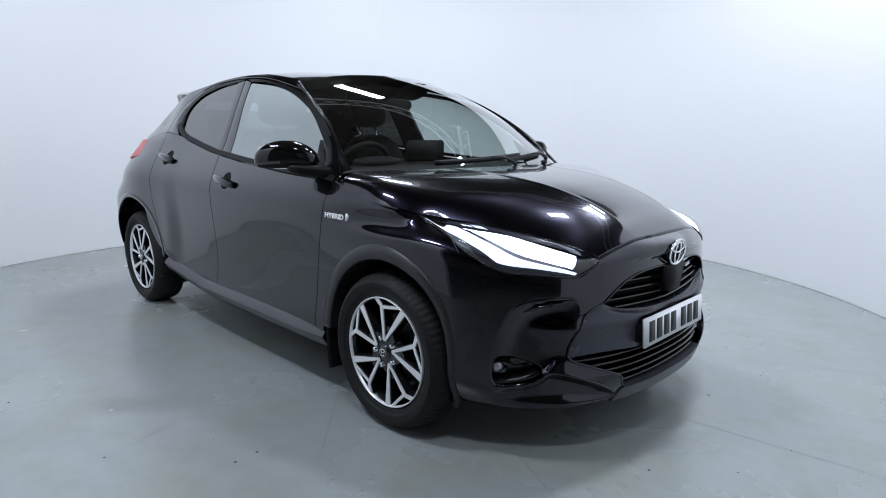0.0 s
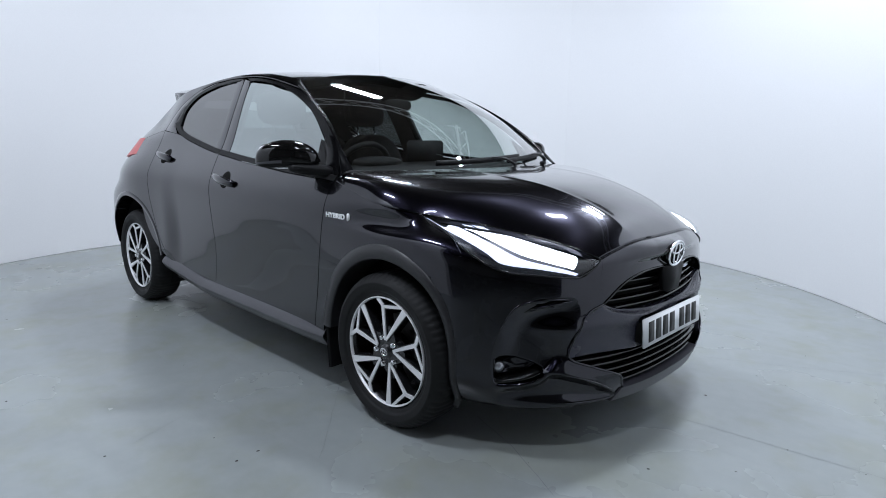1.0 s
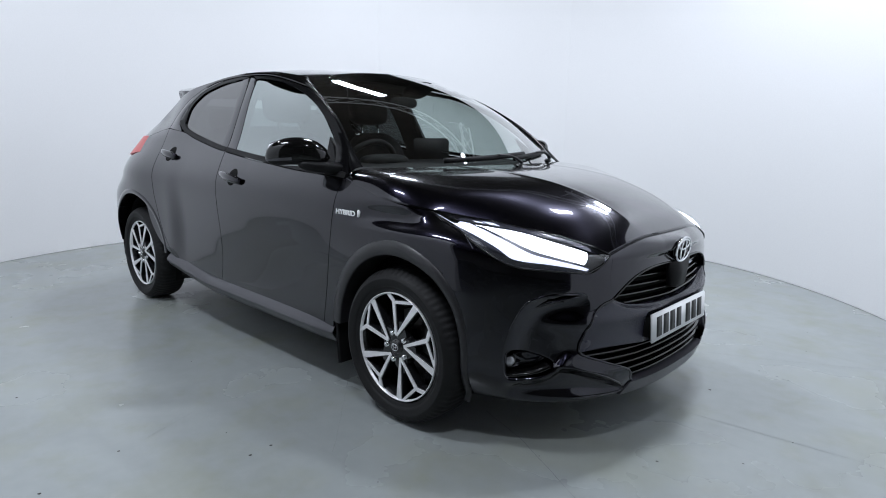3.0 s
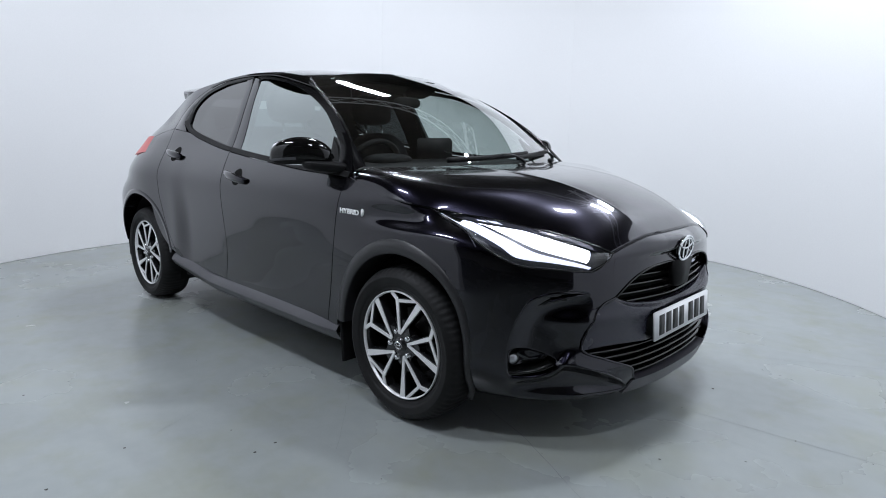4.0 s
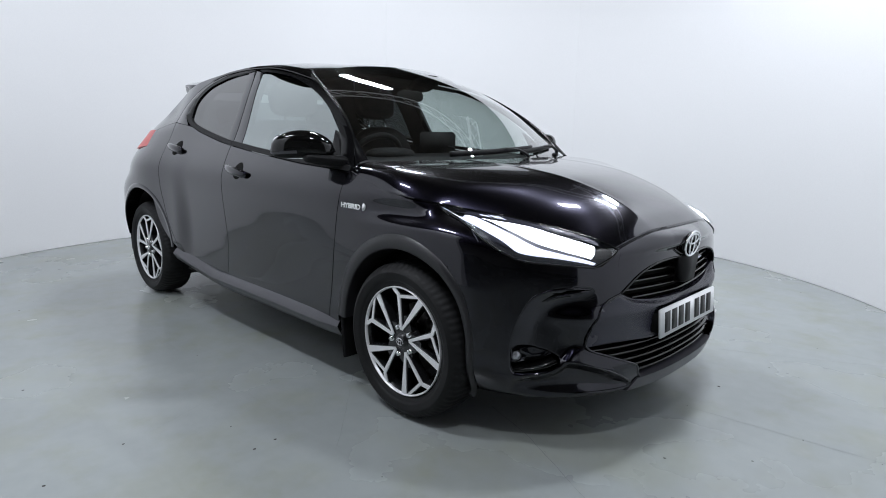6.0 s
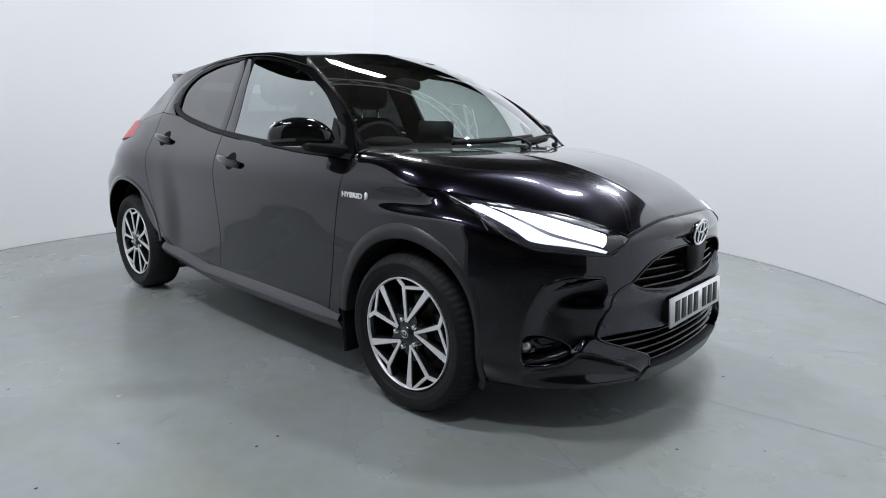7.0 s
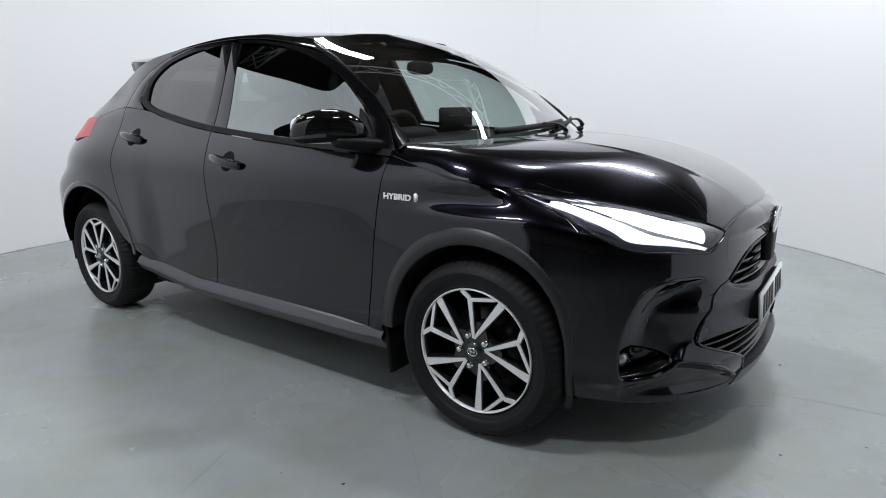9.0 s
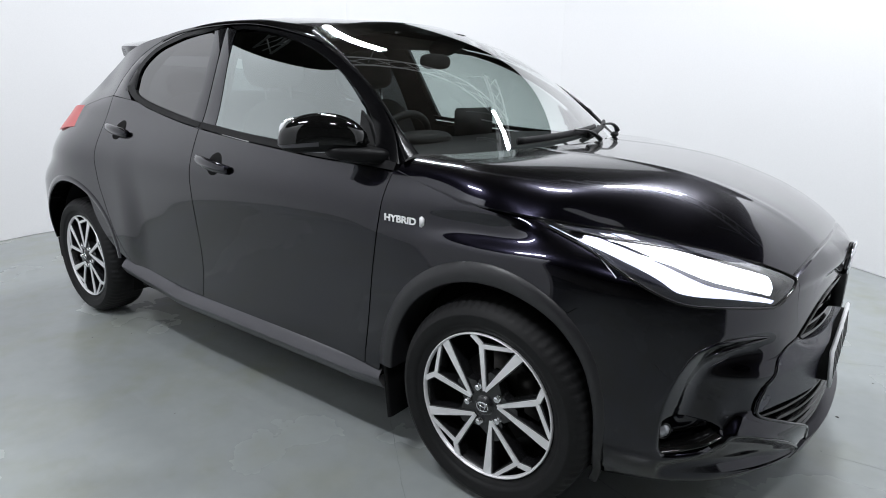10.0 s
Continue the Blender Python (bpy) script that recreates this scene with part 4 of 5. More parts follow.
# ---- wheels ----
def wheel(at, hand, turn):
    w = new("wheel")
    w.parent = CAR
    w["label"] = "black and silver five-double-spoke alloy wheel with tyre"
    m = Matrix.Translation((at[0], at[1] * hand[1], at[2])) @ Matrix.Diagonal((1, float(hand[1]), 1, 1))
    # local: y = 0 at the outer face, positive inwards; the car's right side looks along +y
    bm = bmesh.new()
    prof = [(.217, .030), (.221, .012), (.236, .002), (.2405, .0015), (.2415, -.001), (.252, -.006), (.270, -.008), (.274, -.0095), (.276, -.008), (.288, -.002), (.297, .008), (.303, .018), (.3085, .030), (.311, .055), (.311, .13), (.3085, .155), (.300, .175), (.27, .19), (.217, .17)]
    ang = np.linspace(0, 2 * math.pi, 288, endpoint=False)
    lug = np.where(np.arange(288) % 4 == 0, .003, 0.0)
    rows = []
    for t, cut in zip(ang, lug):
        rows.append([m @ Vector(((r - (cut if 10 <= k <= 14 else 0)) * math.sin(t), y + (cut * .6 if 10 <= k <= 12 else 0), (r - (cut if 10 <= k <= 14 else 0)) * math.cos(t))) for k, (r, y) in enumerate(prof)])
    add_grid(bm, np.array(rows), close=True)
    part("tyre", bm, RUBBER, w, "black rubber tyre")
    bm = bmesh.new()
    add_lathe(bm, [(.2185, .014), (.2185, .006), (.2165, .004), (.2135, .006), (.211, .016)], 72, m)
    part("rim_edge", bm, ALLOY, w, "bright machined rim edge")
    bm = bmesh.new()
    add_lathe(bm, [(.2185, .014), (.213, .02), (.205, .04), (.20, .10), (.20, .17), (.02, .17)], 60, m)
    part("rim_barrel", bm, RIMBLACK, w)

    def pt(r, a):
        return np.array((r * math.sin(radians(a)), r * math.cos(radians(a))))
    for k in range(5):
        a0 = turn + 72 * k
        bars = [(pt(.047, a0 + 2), pt(.184, a0 - 4), .0052, .0085), (pt(.184, a0 - 4), pt(.2125, a0 - 12), .0072, .0085), (pt(.180, a0 - 3), pt(.2125, a0 + 24), .0060, .005), (pt(.047, a0 + 4), pt(.2125, a0 + 31), .0045, .0140)]
        face, body = bmesh.new(), bmesh.new()
        for i, (p, q, w0, w1) in enumerate(bars):
            d = (q - p) / np.linalg.norm(q - p)
            nrm = np.array((-d[1], d[0]))
            q = q + d * .002
            lift = .0004 * i
            o = [p + nrm * w0, p - nrm * w0, q - nrm * w1, q + nrm * w1]
            add_prism(face, o, .008 + lift, .0125, .0006)
            o = [p + nrm * (w0 + .004), p - nrm * (w0 + .004), q - nrm * (w1 + .004), q + nrm * (w1 + .004)]
            add_prism(body, o, .0125 + lift, .05, .002)
        fill = [pt(.03, a0 - 30), pt(.075, a0 - 20), pt(.11, a0 + 8), pt(.11, a0 + 20), pt(.075, a0 + 48), pt(.03, a0 + 50)]
        add_prism(body, fill, .016, .05, .002)
        for bmx in (face, body):
            for v in bmx.verts:
                v.co = m @ v.co
        part("spoke_face", face, ALLOY, w, "bright machined spoke face", False)
        part("spoke", body, RIMBLACK, w, "", False)
        # bolts between the spokes
        c = pt(.056, a0 - 21)
        bm = bmesh.new()
        add_lathe(bm, [(.0005, .003), (.007, .003), (.0098, .006), (.0098, .018), (.0125, .019), (.0125, .03)], 12, m @ Matrix.Translation((c[0], 0, c[1])))
        part("wheel_bolt", bm, CHROME, w, "bright wheel bolt")
    bm = bmesh.new()
    add_lathe(bm, [(.0005, .004), (.020, .0045), (.028, .008), (.030, .016), (.068, .018), (.075, .05)], 40, m)
    part("hub_cap", bm, RIMBLACK, w)
    bm = bmesh.new()
    for rx, rz, cz in ((.019, .014, 0), (.008, .013, 0), (.013, .006, .006)):
        t = np.linspace(0, 2 * math.pi, 25)
        add_tube(bm, [m @ Vector((rx * math.cos(q), .003, cz + rz * math.sin(q))) for q in t], .0016, 6)
    part("hub_emblem", bm, CHROME, w, "small chrome oval hub emblem")
    bm = bmesh.new()
    add_lathe(bm, [(.06, .09), (.135, .09), (.135, .112), (.06, .112)], 48, m)
    part("brake_disc", bm, BRAKE, w, "worn steel brake disc")
    bm = bmesh.new()
    add_box(bm, (.06, .075, .03), (.135, .13, .10), .012, m)
    part("brake_caliper", bm, BRAKE, w)


for x, turn in ((0.0, 0), (-2.56, -7)):
    for hand in (RIGHT, LEFT):
        wheel((x, -.855, .311), hand, turn)


# ---- things on the body ----
def superegg(bm, centre, axes, half, power=2.5, n=28, m=18):
    """A rounded block: axes are three directions, half their half lengths."""
    A = [np.array(Vector(a).normalized()) for a in axes]
    rows = []
    for i in range(n):
        u = 2 * math.pi * i / n
        row = []
        for j in range(m):
            v = -math.pi / 2 + math.pi * (j + .02) / (m - 1 + .04)
            sp = lambda t: math.copysign(abs(t) ** (2 / power), t)
            q = (sp(math.cos(u)) * sp(math.cos(v)), sp(math.sin(u)) * sp(math.cos(v)), sp(math.sin(v)))
            row.append(np.array(centre) + sum(A[k] * half[k] * q[k] for k in range(3)))
        rows.append(row)
    add_grid(bm, np.array(rows), close=True)


def mirror(hand, door):
    root = new("door_mirror")
    root.parent = door
    root["label"] = "gloss black door mirror with clear indicator lens"
    out = np.array((-.70, -.71, 0))
    along = np.array((.71, -.70, 0))

    def shell(c, la, lt, lh, lo, hi, droop):
        rows = []
        for u in np.linspace(-1, 1, 25):
            w = (1 - abs(u) ** (2.9 if u > 0 else 2.4)) ** .5
            tip = .55 + .45 * (1 - max(0, u)) ** .5
            row = []
            for a in np.linspace(radians(lo), radians(hi), 17):
                y, z = math.cos(a), math.sin(a)
                sp = lambda t: math.copysign(abs(t) ** .75, t)
                row.append(np.array(c) + out * la * u + along * (lt * w * sp(y)) + np.array((0, 0, lh * w * sp(z) * (1 if z > 0 else .8) - droop * u * u)))
            rows.append(row)
        return np.array(rows)
    c = (-.575, -.893, 1.046)
    bm = bmesh.new()
    add_grid(bm, shell(c, .140, .066, .066, -20, 190, .022) * hand)
    part("mirror_cap", bm, GLOSS, root, "gloss black mirror cap")
    bm = bmesh.new()
    add_grid(bm, shell((c[0], c[1], c[2] - .004), .134, .063, .058, 185, 345, .022) * hand)
    part("mirror_housing", bm, MATT, root, "dull black mirror housing")
    bm = bmesh.new()
    ind = shell((c[0], c[1], c[2] - .003), .1405, .0675, .065, -24, -10, .022)
    add_grid(bm, ind[13:, :] * hand)
    part("indicator_lens", bm, SILL, root, "clear indicator lens")
    bm = bmesh.new()
    superegg(bm, np.array(c) * hand + np.array((-.045, .012 * hand[1], -.002)), ((-.70, -.71 * hand[1], 0), (.71, -.70 * hand[1], 0), (0, 0, 1)), (.115, .012, .056), 3.2)
    part("mirror_glass", bm, CHROME, root, "silvered mirror glass")
    bm = bmesh.new()
    superegg(bm, np.array((-.490, -.805, .986)) * hand, ((-.5, -.86 * hand[1], .10), (.86, -.5 * hand[1], 0), (0, 0, 1)), (.122, .056, .025), 3.2)
    part("mirror_arm", bm, MATT, root, "dull black mirror arm")


def handle(hand, door, x0, z0, x1, z1):
    root = new("door_handle")
    root.parent = door
    root["label"] = "black pull handle over a round finger recess"
    t = np.linspace(0, 1, 15)
    x, z = x0 + (x1 - x0) * t, z0 + (z1 - z0) * t
    y = W(x, z)
    bow = .008 + .015 * np.sin(math.pi * np.clip(t * 1.02, 0, 1)) ** .6
    c = np.stack([x, -(y + bow), z], 1)
    bm = bmesh.new()
    add_tube(bm, c * hand, .0165 * (.6 + .4 * np.sin(math.pi * t) ** .4), 12, 1.4)
    part("grip", bm, PAINT, root)
    # door skin has no hollow: a raised near-black disc stands in for its shade
    mx, mz = (x0 + x1) / 2 + .005, (z0 + z1) / 2
    bm = bmesh.new()
    rows = []
    for a in np.linspace(0, 2 * math.pi, 28, endpoint=False):
        row = []
        for r, d in ((.044, -.004), (.042, -.001), (.038, .0), (.022, -.0015), (.002, -.002)):
            px, pz = mx + r * 1.0 * math.cos(a), mz + r * .98 * math.sin(a)
            row.append((px, -(float(W(px, pz)) + d + .004), pz))
        rows.append(row)
    add_grid(bm, np.array(rows) * hand, close=True)
    part("recess_shade", bm, DARK, root, "round near-black disc for the shade in the finger recess")
    bm = bmesh.new()
    k = c[1] + np.array((.012, -.013, 0))
    superegg(bm, k * hand, ((1, 0, 0), (0, 1, 0), (0, 0, 1)), (.005, .002, .009), 3, 12, 8)
    part("key_cover", bm, DARK, root)


for hand, fd, rd in ((RIGHT, FRONT_DOORS[0], REAR_DOORS[0]), (LEFT, FRONT_DOORS[1], REAR_DOORS[1])):
    mirror(hand, CAR)
    handle(hand, CAR, -1.405, .912, -1.175, .884)
    handle(hand, CAR, -2.235, 1.003, -2.025, .978)


def tail_lamp(hand):
    root = new("tail_light")
    root.parent = CAR
    root["label"] = "red and clear tail light cluster"
    P = coons([(-2.41, 1.005), (-2.52, .992), (-2.64, .985), (-2.77, .965)], [(-2.47, 1.085), (-2.56, 1.092), (-2.67, 1.094), (-2.775, 1.085)],
              [(-2.41, 1.005), (-2.45, 1.05), (-2.47, 1.085)], [(-2.77, .965), (-2.785, 1.03), (-2.775, 1.085)], 28, 12)
    swell = .012 * ease((-2.52 - P[..., 0]) / .25)
    Q = side(P)
    Q[..., 1] -= swell
    bm = bmesh.new()
    add_skin(bm, Q[1:13] * hand, .05, np.array((0, -1.0, 0)) * hand)
    part("lamp_body", bm, PAINT, root)
    bm = bmesh.new()
    add_skin(bm, Q[12:] * hand, .05, np.array((0, -1.0, 0)) * hand)
    part("red_lens", bm, RED, root, "red lens")


for hand in (RIGHT, LEFT):
    tail_lamp(hand)
    for cx, xx, z0 in ((0, -.375, .14), (-2.56, -2.895, .25)):
        bm = bmesh.new()
        rows = []
        for z in np.linspace(z0, .36, 8):
            off = .02 * (z - z0) / .22
            rows.append([(xx - .012 - off, -.70, z), (xx - .006 - off, -.835, z), (xx + .004 - off, -.848, z), (xx + .012 - off, -.835, z), (xx + .010 - off, -.70, z)])
        add_grid(bm, np.array(rows) * hand)
        part("mud_flap", bm, MATT, CAR, "black rubber mud flap")


def ring(bm, c, rx, rz, r, m, n=40):
    t = np.linspace(0, 2 * math.pi, n + 1)
    add_tube(bm, [m @ Vector((c[0] + rx * math.cos(q), 0, c[1] + rz * math.sin(q))) for q in t], r, 8)


# emblem: plain oval rings in chrome on a dark disc
m = Matrix.Translation((.758, 0, .703)) @ pose(0, 0, 0, 6, 0, 90)
em = new("emblem")
em.parent = CAR
em["label"] = "chrome oval nose emblem"
bm = bmesh.new()
ring(bm, (0, 0), .066, .048, .0052, m)
part("outer_ring", bm, CHROME, em)
bm = bmesh.new()
ring(bm, (0, 0), .021, .045, .0042, m)
part("inner_ring", bm, CHROME, em)
bm = bmesh.new()
ring(bm, (0, .019), .048, .019, .0042, m)
part("cross_ring", bm, CHROME, em)
bm = bmesh.new()
add_lathe(bm, [(.0005, .004), (.05, .005), (.053, .012)], 40, m @ Matrix.Diagonal((1.22, 1, .88, 1)))
part("disc", bm, GLOSS, em)


def lettering(text, size, depth, m, material, parent, name, label=""):
    cu = bpy.data.curves.new(name, "FONT")
    cu.body, cu.size, cu.extrude, cu.offset = text, size, depth, size * .03
    tmp = bpy.data.objects.new(name, cu)
    scene.collection.objects.link(tmp)
    bpy.context.view_layer.update()
    me = bpy.data.meshes.new_from_object(tmp.evaluated_get(bpy.context.evaluated_depsgraph_get()))
    bpy.data.objects.remove(tmp)
    me.transform(m)
    me.materials.clear()
    me.materials.append(material)
    ob = new(name, me)
    ob.parent = parent
    if label:
        ob["label"] = label
    return ob


# wing badge
by, be = -float(W(-.372, .815)) - .003, -float(W(-.24, .815)) - .003
bd = -float(W(-.228, .812)) - .002
lettering("HYBRID", .0285, .0015, Matrix.Translation((-.372, by, .803)) @ Matrix.Rotation(math.atan2(be - by, .132), 4, "Z") @ Matrix(((1.18, 0, 0, 0), (0, 0, -1, 0), (0, 1, 0, 0), (0, 0, 0, 1))) @ pose(0, 0, 0, 0, 0, -1.5), BADGE, CAR, "wing_badge", "silver HYBRID lettering")
bm = bmesh.new()
add_prism(bm, [(-.243, .799), (-.236, .796), (-.227, .804), (-.227, .821), (-.236, .829), (-.243, .824)], bd - .002, bd + .003)
part("badge_drop", bm, BADGE, CAR, "small silver badge mark")

# number plate with plain bars in place of its characters
plate = new("number_plate")
plate.parent = CAR
plate.location = (.768, 0, .433)
plate["label"] = "white number plate with plain black bars"
bm = bmesh.new()
add_box(bm, (-.006, -.26, -.0555), (.004, .26, .0555), .003)
part("plate_sheet", bm, WHITE, plate)
y = -.225
for k in range(7):
    if k == 4:
        y += .030
    bm = bmesh.new()
    add_box(bm, (.0042, y, -.039), (.0056, y + .046, .039), .0005)
    part("bar", bm, INK, plate)
    y += .061
bm = bmesh.new()
add_box(bm, (-.05, -.255, -.035), (-.006, .255, .035))
part("plate_bracket", bm, DARK, plate)
plate.rotation_euler = (0, radians(-4), 0)


# wipers and scuttle
bm = bmesh.new()
rows = []
for q in np.linspace(-1, 1, 41):
    b = 1 - q * q
    rows.append([(-.33 + .21 * b, .71 * q, .945 + .030 * b), (-.375 + .205 * b, .715 * q, .962 + .026 * b), (-.41 + .20 * b, .70 * q, .958 + .024 * b)])
add_grid(bm, np.array(rows))
part("scuttle_panel", bm, MATT, CAR, "dull black plastic scuttle panel")


def on_screen(q, v, lift=0.0):
    """A point of the windscreen: q across (-1 right, 1 left), v upward."""
    ex, ey, ez = -.33 - .64 * v, .735 - .17 * v, .993 + .44 * v - .03 * v * v
    b = 1 - q * q
    return np.array((ex + (.20 - .10 * v) * b + lift * .6, ey * q, ez + (.048 * v + .165 * v * (1 - v) - .02 * (1 - v) ** 3) * b + lift * .8))


def wiper(a, b, pivot):
    root = new("wiper")
    root.parent = CAR
    root["label"] = "black windscreen wiper"
    c = np.array([on_screen(a[0] + (b[0] - a[0]) * t, a[1] + (b[1] - a[1]) * t, .022) for t in np.linspace(0, 1, 24)])
    bm = bmesh.new()
    add_tube(bm, c, .009, 8, 1.4)
    part("blade", bm, MATT, root)
    mid = c[13] + np.array((.008, 0, .012))
    p = on_screen(*pivot, .025)
    bm = bmesh.new()
    add_tube(bm, spline([p, p + np.array((.01, 0, .02)), (p + mid) / 2 + np.array((.012, 0, .022)), mid], 20), np.linspace(.013, .007, 20), 8, .6)
    part("arm", bm, SATIN, root)
    bm = bmesh.new()
    superegg(bm, p, ((1, 0, 0), (0, 1, 0), (0, 0, 1)), (.017, .017, .012), 2.4, 16, 10)
    part("pivot_cap", bm, SATIN, root)


wiper((-.52, .035), (.30, .075), (.10, -.01))
wiper((.12, .045), (.76, .085), (.60, .005))


# ---- inside the car ----
def seat(y, x=-1.19):
    root = new("front_seat")
    root.parent = CAR
    root["label"] = "black cloth front seat with headrest"
    bm = bmesh.new()
    superegg(bm, (x + .10, y, .62), ((1, 0, .12), (0, 1, 0), (0, 0, 1)), (.27, .25, .10), 3.5)
    part("seat_cushion", bm, CLOTH, root)
    bm = bmesh.new()
    superegg(bm, (x - .22, y, .85), ((-.30, 0, 1), (0, 1, 0), (1, 0, .3)), (.30, .24, .085), 3)
    part("backrest", bm, CLOTH, root)
    bm = bmesh.new()
    superegg(bm, (x - .345, y, 1.285), ((-.15, 0, 1), (0, 1, 0), (1, 0, .15)), (.098, .155, .05), 3.4)
    part("headrest", bm, CLOTH, root)
    for dy in (-.07, .07):
        bm = bmesh.new()
        add_tube(bm, [(x - .31, y + dy, 1.08), (x - .335, y + dy, 1.22)], .007, 8)
        part("headrest_post", bm, CHROME, root)


seat(-.33)
seat(.29)


def interior():
    bm = bmesh.new()
    rows = []
    for q in np.linspace(-1, 1, 25):
        b = 1 - q * q
        rows.append([(-.38 + .19 * b, .68 * q, .945), (-.46 + .10 * b, .69 * q, .970 + .01 * b), (-.62, .70 * q, .985 + .02 * b), (-.70, .70 * q, .96 + .01 * b), (-.73, .70 * q, .90), (-.66, .69 * q, .70), (-.60, .68 * q, .45)])
    add_grid(bm, np.array(rows))
    part("dashboard", bm, TRIM_IN, CAR, "dark moulded dashboard")
    bm = bmesh.new()
    superegg(bm, (-.62, -.36, 1.0), ((1, 0, 0), (0, 1, 0), (0, 0, 1)), (.07, .14, .035), 2.6)
    part("instrument_hood", bm, TRIM_IN, CAR)
    bm = bmesh.new()
    add_box(bm, (-.625, -.165, 1.00), (-.605, .100, 1.114), .008)
    part("touch_screen", bm, TRIM_IN, CAR, "dark central touch screen")
    wheel_ob = new("steering_wheel")
    wheel_ob.parent = CAR
    mm = Matrix.Translation((-.76, -.36, .93)) @ pose(0, 0, 0, 25, 0, 90)
    bm = bmesh.new()
    t = np.linspace(0, 2 * math.pi, 41)
    add_tube(bm, [mm @ Vector((.18 * math.cos(q), 0, .18 * math.sin(q))) for q in t], .015, 8)
    part("rim", bm, TRIM_IN, wheel_ob)
    bm = bmesh.new()
    for v in ((-.17, 0), (.17, 0), (0, -.17)):
        add_tube(bm, [mm @ Vector((0, .01, 0)), mm @ Vector((v[0], 0, v[1]))], .014, 8)
    superegg(bm, mm @ Vector((0, 0, 0)), ((1, 0, 0), (0, 1, 0), (0, 0, 1)), (.03, .075, .065), 2.5, 20, 12)
    part("spokes", bm, TRIM_IN, wheel_ob)
    bm = bmesh.new()
    superegg(bm, (-.78, -.085, 1.298), ((0, 1, 0), (1, 0, .2), (0, 0, 1)), (.095, .018, .030), 3)
    part("interior_mirror", bm, TRIM_IN, CAR, "black interior mirror")
    bm = bmesh.new()
    superegg(bm, (-.83, .07, 1.375), ((1, 0, .5), (0, 1, 0), (-.5, 0, 1)), (.075, .09, .024), 3)
    part("camera_housing", bm, TRIM_IN, CAR, "black camera housing behind the screen")
    # rear bench
    bm = bmesh.new()
    superegg(bm, (-1.85, 0, .60), ((1, 0, 0), (0, 1, 0), (0, 0, 1)), (.28, .62, .11), 4)
    superegg(bm, (-2.12, 0, .86), ((-.25, 0, 1), (0, 1, 0), (1, 0, .25)), (.32, .62, .08), 4)
    part("rear_bench", bm, CLOTH, CAR, "black cloth rear bench")
    for y in (-.36, .36):
        bm = bmesh.new()
        superegg(bm, (-2.21, y, 1.20), ((-.15, 0, 1), (0, 1, 0), (1, 0, .15)), (.07, .12, .05), 3)
        part("rear_headrest", bm, CLOTH, CAR)
    # lining: roof, pillars and door cards
    bm = bmesh.new()
    rows = []
    for q in np.linspace(-1, 1, 21):
        b = 1 - abs(q) ** 2.3
        rows.append([(x, q * (float(W(x, zz)) - .05), zz - .035 + .055 * b) for x, zz in ((-.97, 1.385), (-1.2, 1.42), (-1.6, 1.445), (-2.0, 1.43), (-2.4, 1.36))])
    add_grid(bm, np.array(rows))
    part("roof_lining", bm, LINING, CAR, "grey cloth roof lining")
    for hand in (RIGHT, LEFT):
        bm = bmesh.new()
        add_grid(bm, (side(coons([(-.42, .35), (-2.05, .42)], [(-.40, .93), (-1.3, .985), (-2.2, 1.10)], [(-.42, .35), (-.40, .93)], [(-2.05, .42), (-2.2, 1.10)], 30, 8), -.06)) * hand)
        part("door_lining", bm, TRIM_IN, CAR)
        bm = bmesh.new()
        a = spline([(-1.40, 1.0), (-1.43, 1.15), (-1.48, 1.43)], 12)
        b = spline([(-1.60, 1.0), (-1.60, 1.15), (-1.65, 1.43)], 12)
        add_grid(bm, side(np.stack([a, b], 1), -.05) * hand)
        part("middle_pillar", bm, TRIM_IN, CAR)
        bm = bmesh.new()
        a = spline([(-2.12, 1.10), (-2.12, 1.25), (-1.95, 1.41)], 12)
        b = spline([(-2.62, 1.05), (-2.58, 1.2), (-2.42, 1.36)], 12)
        add_grid(bm, side(np.stack([a, b], 1), -.06) * hand)
        part("rear_pillar_lining", bm, TRIM_IN, CAR)


interior()


# ---- overhead trusses ----
def truss(a, b, z=3.97, w=.28):
    root = thing("lighting_truss", "bright aluminium lattice truss hung under the dark ceiling", "truss", ((a[0] + b[0]) / 2, (a[1] + b[1]) / 2, z), "lighting trusses")
    A, B = np.array((*a, z)), np.array((*b, z))
    mid = (A + B) / 2
    A, B = A - mid, B - mid
    d = (B - A) / np.linalg.norm(B - A)
    nrm = np.array((-d[1], d[0], 0))
    lanes = [nrm * w / 2, -nrm * w / 2, np.array((0, 0, w * .85))]
    for o in lanes:
        bm = bmesh.new()
        add_tube(bm, [A + o, B + o], .021, 8)
        part("chord", bm, TRUSSWHITE, root)
    n = int(np.linalg.norm(B - A) / .42)
    for i, k in ((0, 1), (1, 2), (2, 0)):
        for s in range(n):
            p = A + (B - A) * (s / n) + lanes[i if s % 2 else k]
            q = A + (B - A) * ((s + 1) / n) + lanes[k if s % 2 else i]
            bm = bmesh.new()
            add_tube(bm, [p, q], .009, 6)
            part("brace", bm, TRUSSWHITE, root)
    for e in (A, B):
        bm = bmesh.new()
        add_tube(bm, [e, e + np.array((0, 0, H_ROOF - z))], .012, 6)
        part("hanger", bm, TRUSSWHITE, root)


truss((-2.9, 0), (.5, 2.35))
truss((-.7, 2.8), (2.2, 1.35))
truss((-5.3, -2.15), (-2.6, -.45))


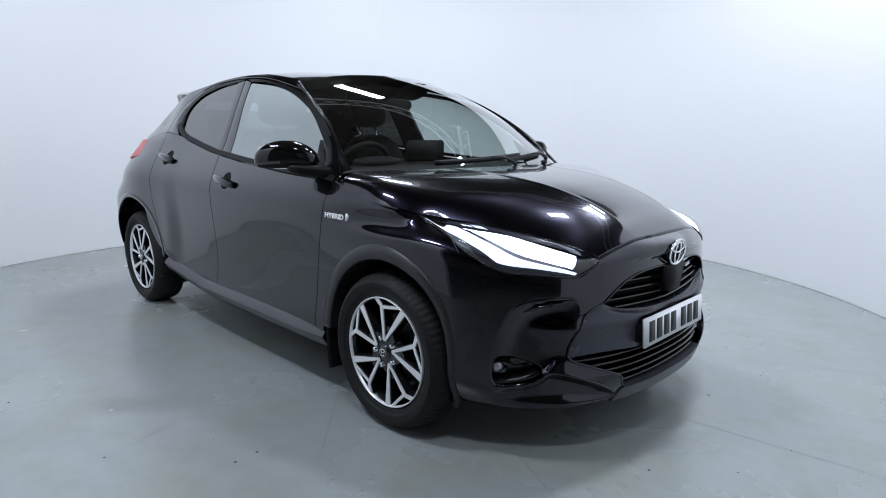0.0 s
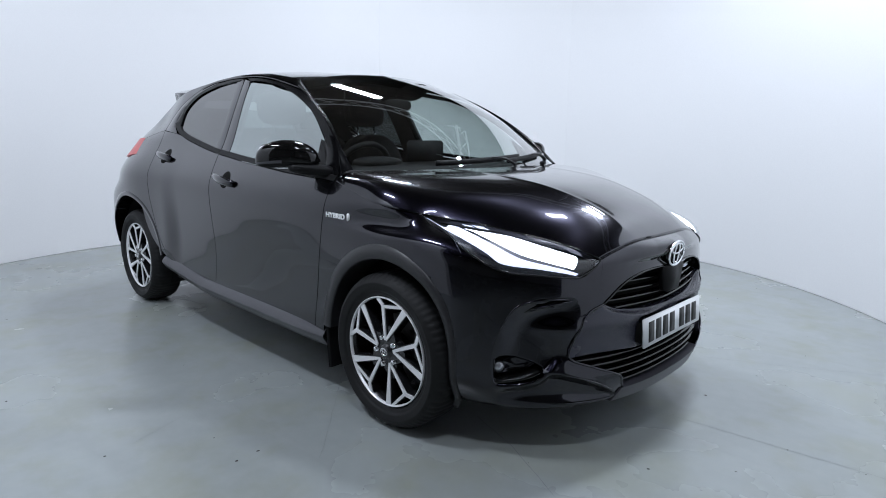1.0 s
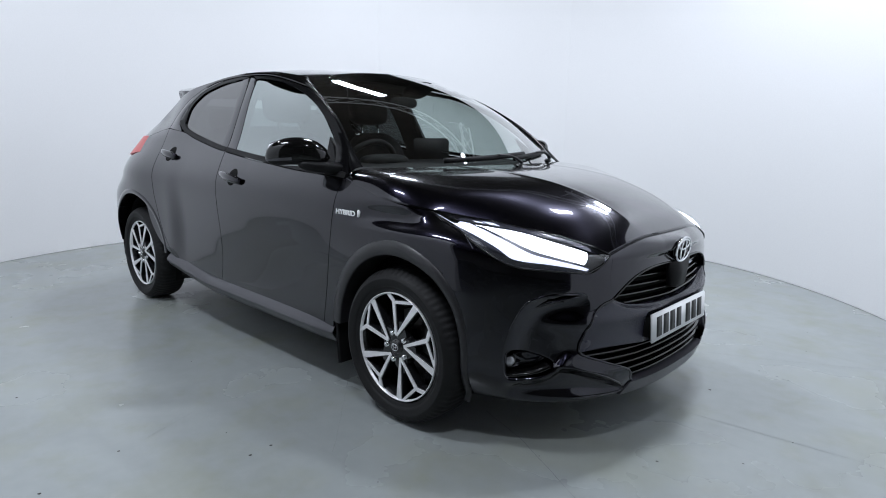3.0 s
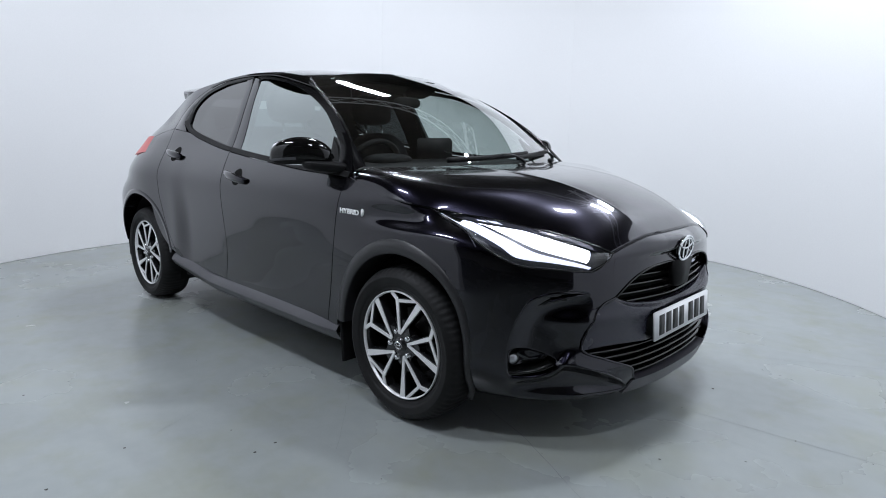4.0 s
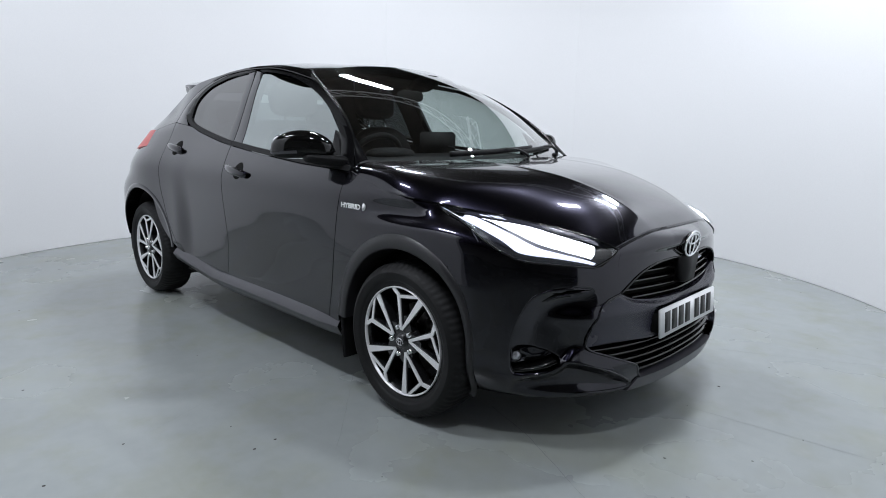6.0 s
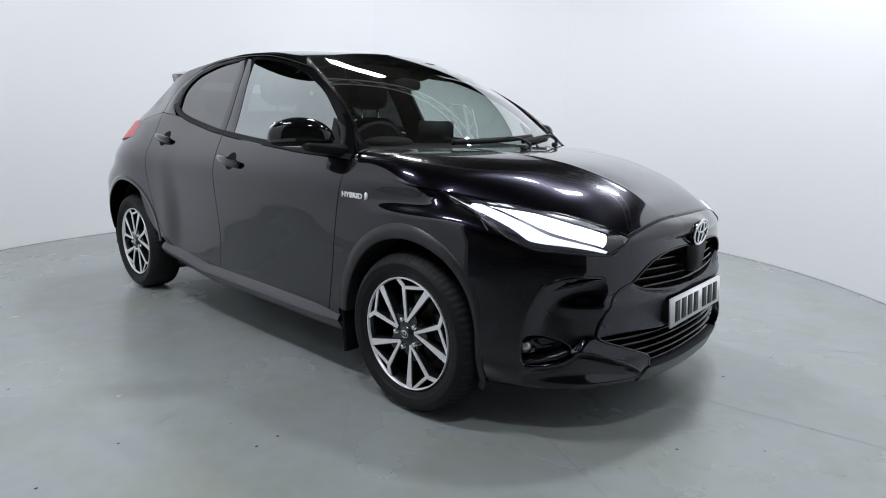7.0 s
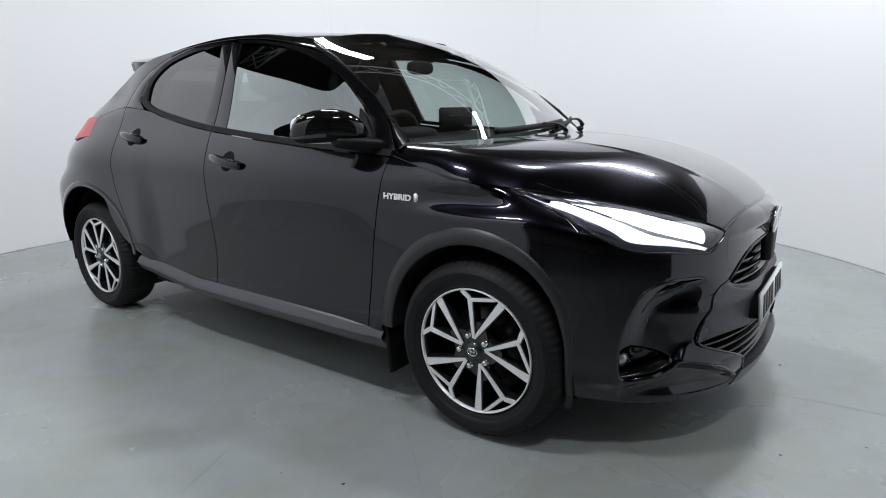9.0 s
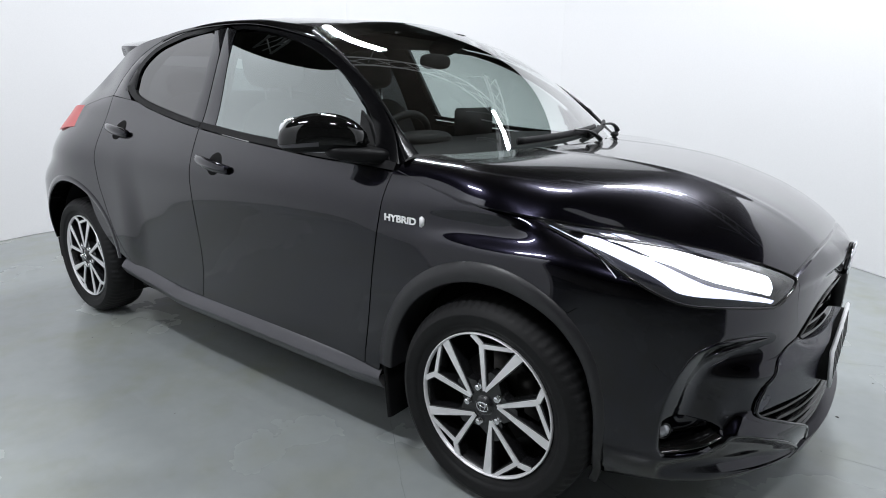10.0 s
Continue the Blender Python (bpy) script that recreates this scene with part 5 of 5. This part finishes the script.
for x, y, turn, long, wide, watts in LAMPS:
    # every lamp gets a housing, the two added fill lamps too
    fix = thing("strip_or_fill_light", "slim black housing of a studio strip light or an added fill light", "light", (x, y, 3.87), "studio lights")
    fix.rotation_euler = (0, 0, radians(turn))
    bm = bmesh.new()
    add_box(bm, (-long / 2 - .02, -wide / 2 - .015, .005), (long / 2 + .02, wide / 2 + .015, .07), .01)
    part("light_body", bm, SATIN, fix)
    for sx in (-.35, .35):
        bm = bmesh.new()
        add_tube(bm, [(sx * long, 0, .06), (sx * long, 0, H_ROOF - 3.87)], .012, 8)
        part("bracket", bm, STEEL, fix)


# ---- floor marks ----
CRACK = mat("dark_floor_crack", (0.215, 0.23, 0.23), 0.8, 0, 0, 0.3, 0.4, 60)
SPECK = mat("floor_grit", (0.045, 0.045, 0.042), 0.9, 0, 0, 0.2, 0.5, 200)


def crack(pts, width, seed):
    rng = random.Random(seed)
    c = spline(pts, max(8, int(np.linalg.norm(np.array(pts[-1]) - np.array(pts[0])) / .03)), straight=True)
    d = np.gradient(c, axis=0)
    d /= np.linalg.norm(d, axis=1)[:, None]
    nrm = np.stack([-d[:, 1], d[:, 0]], 1)
    wob = np.array([rng.uniform(-.0018, .0018) for _ in c])
    ww = np.array([width * rng.uniform(.25, 1.0) for _ in c])
    rows = [[(*(p + q * (k + w)), .0006 if abs(w) > 1e-9 else .0009) for w in (-v / 2, 0, v / 2)] for p, q, k, v in zip(c, nrm, wob, ww)]
    bm = bmesh.new()
    add_grid(bm, np.array(rows))
    return tagged(part("floor_crack", bm, CRACK), "thin dark joint crack in the painted floor", "crack", kind="structure")


crack([(-.70, -.52), (-.58, -.62), (-.05, -1.10), (.02, -1.17)], .003, 1)
crack([(.20, -.52), (.45, -.61), (.73, -.76), (1.25, -1.02)], .0032, 2)
crack([(-.64, -1.375), (-.545, -1.61)], .003, 3)
crack([(.60, .88), (.9, 1.02), (1.32, 1.26), (1.75, 1.5)], .0022, 4)
crack([(.78, .07), (1.2, .108), (1.50, .135), (2.1, .17)], .003, 5)

rng = random.Random(11)
bm = bmesh.new()
spots = [(-.379, -1.372), (-1.289, -1.856), (1.199, .108), (1.442, .118), (.281, -1.18), (-.167, -1.39), (-.177, -1.302), (-2.074, -.878), (.772, .082), (.567, -.663), (-.522, -1.706)]
for k in range(130):
    if k >= len(spots):
        a, r = rng.uniform(0, 2 * math.pi), 3.9 * math.sqrt(rng.random())
        spots.append((-.9 + r * math.cos(a), -.4 + r * math.sin(a)))
for x, y in spots:
    if math.hypot(x - MID.x, y - MID.y) > R_WALL - .1 and y > -1.2:
        continue
    r = rng.uniform(.002, .0068)
    n = rng.randint(5, 8)
    top = bm.verts.new((x, y, .0016))
    vs = [bm.verts.new((x + r * rng.uniform(.5, 1.3) * math.cos(2 * math.pi * i / n), y + r * rng.uniform(.5, 1.3) * math.sin(2 * math.pi * i / n), .0004)) for i in range(n)]
    for i in range(n):
        bm.faces.new((top, vs[i], vs[(i + 1) % n]))
tagged(part("floor_grit", bm, SPECK, smooth=False), "dark grit and paint chips scattered on the floor", "grit", kind="stuff")
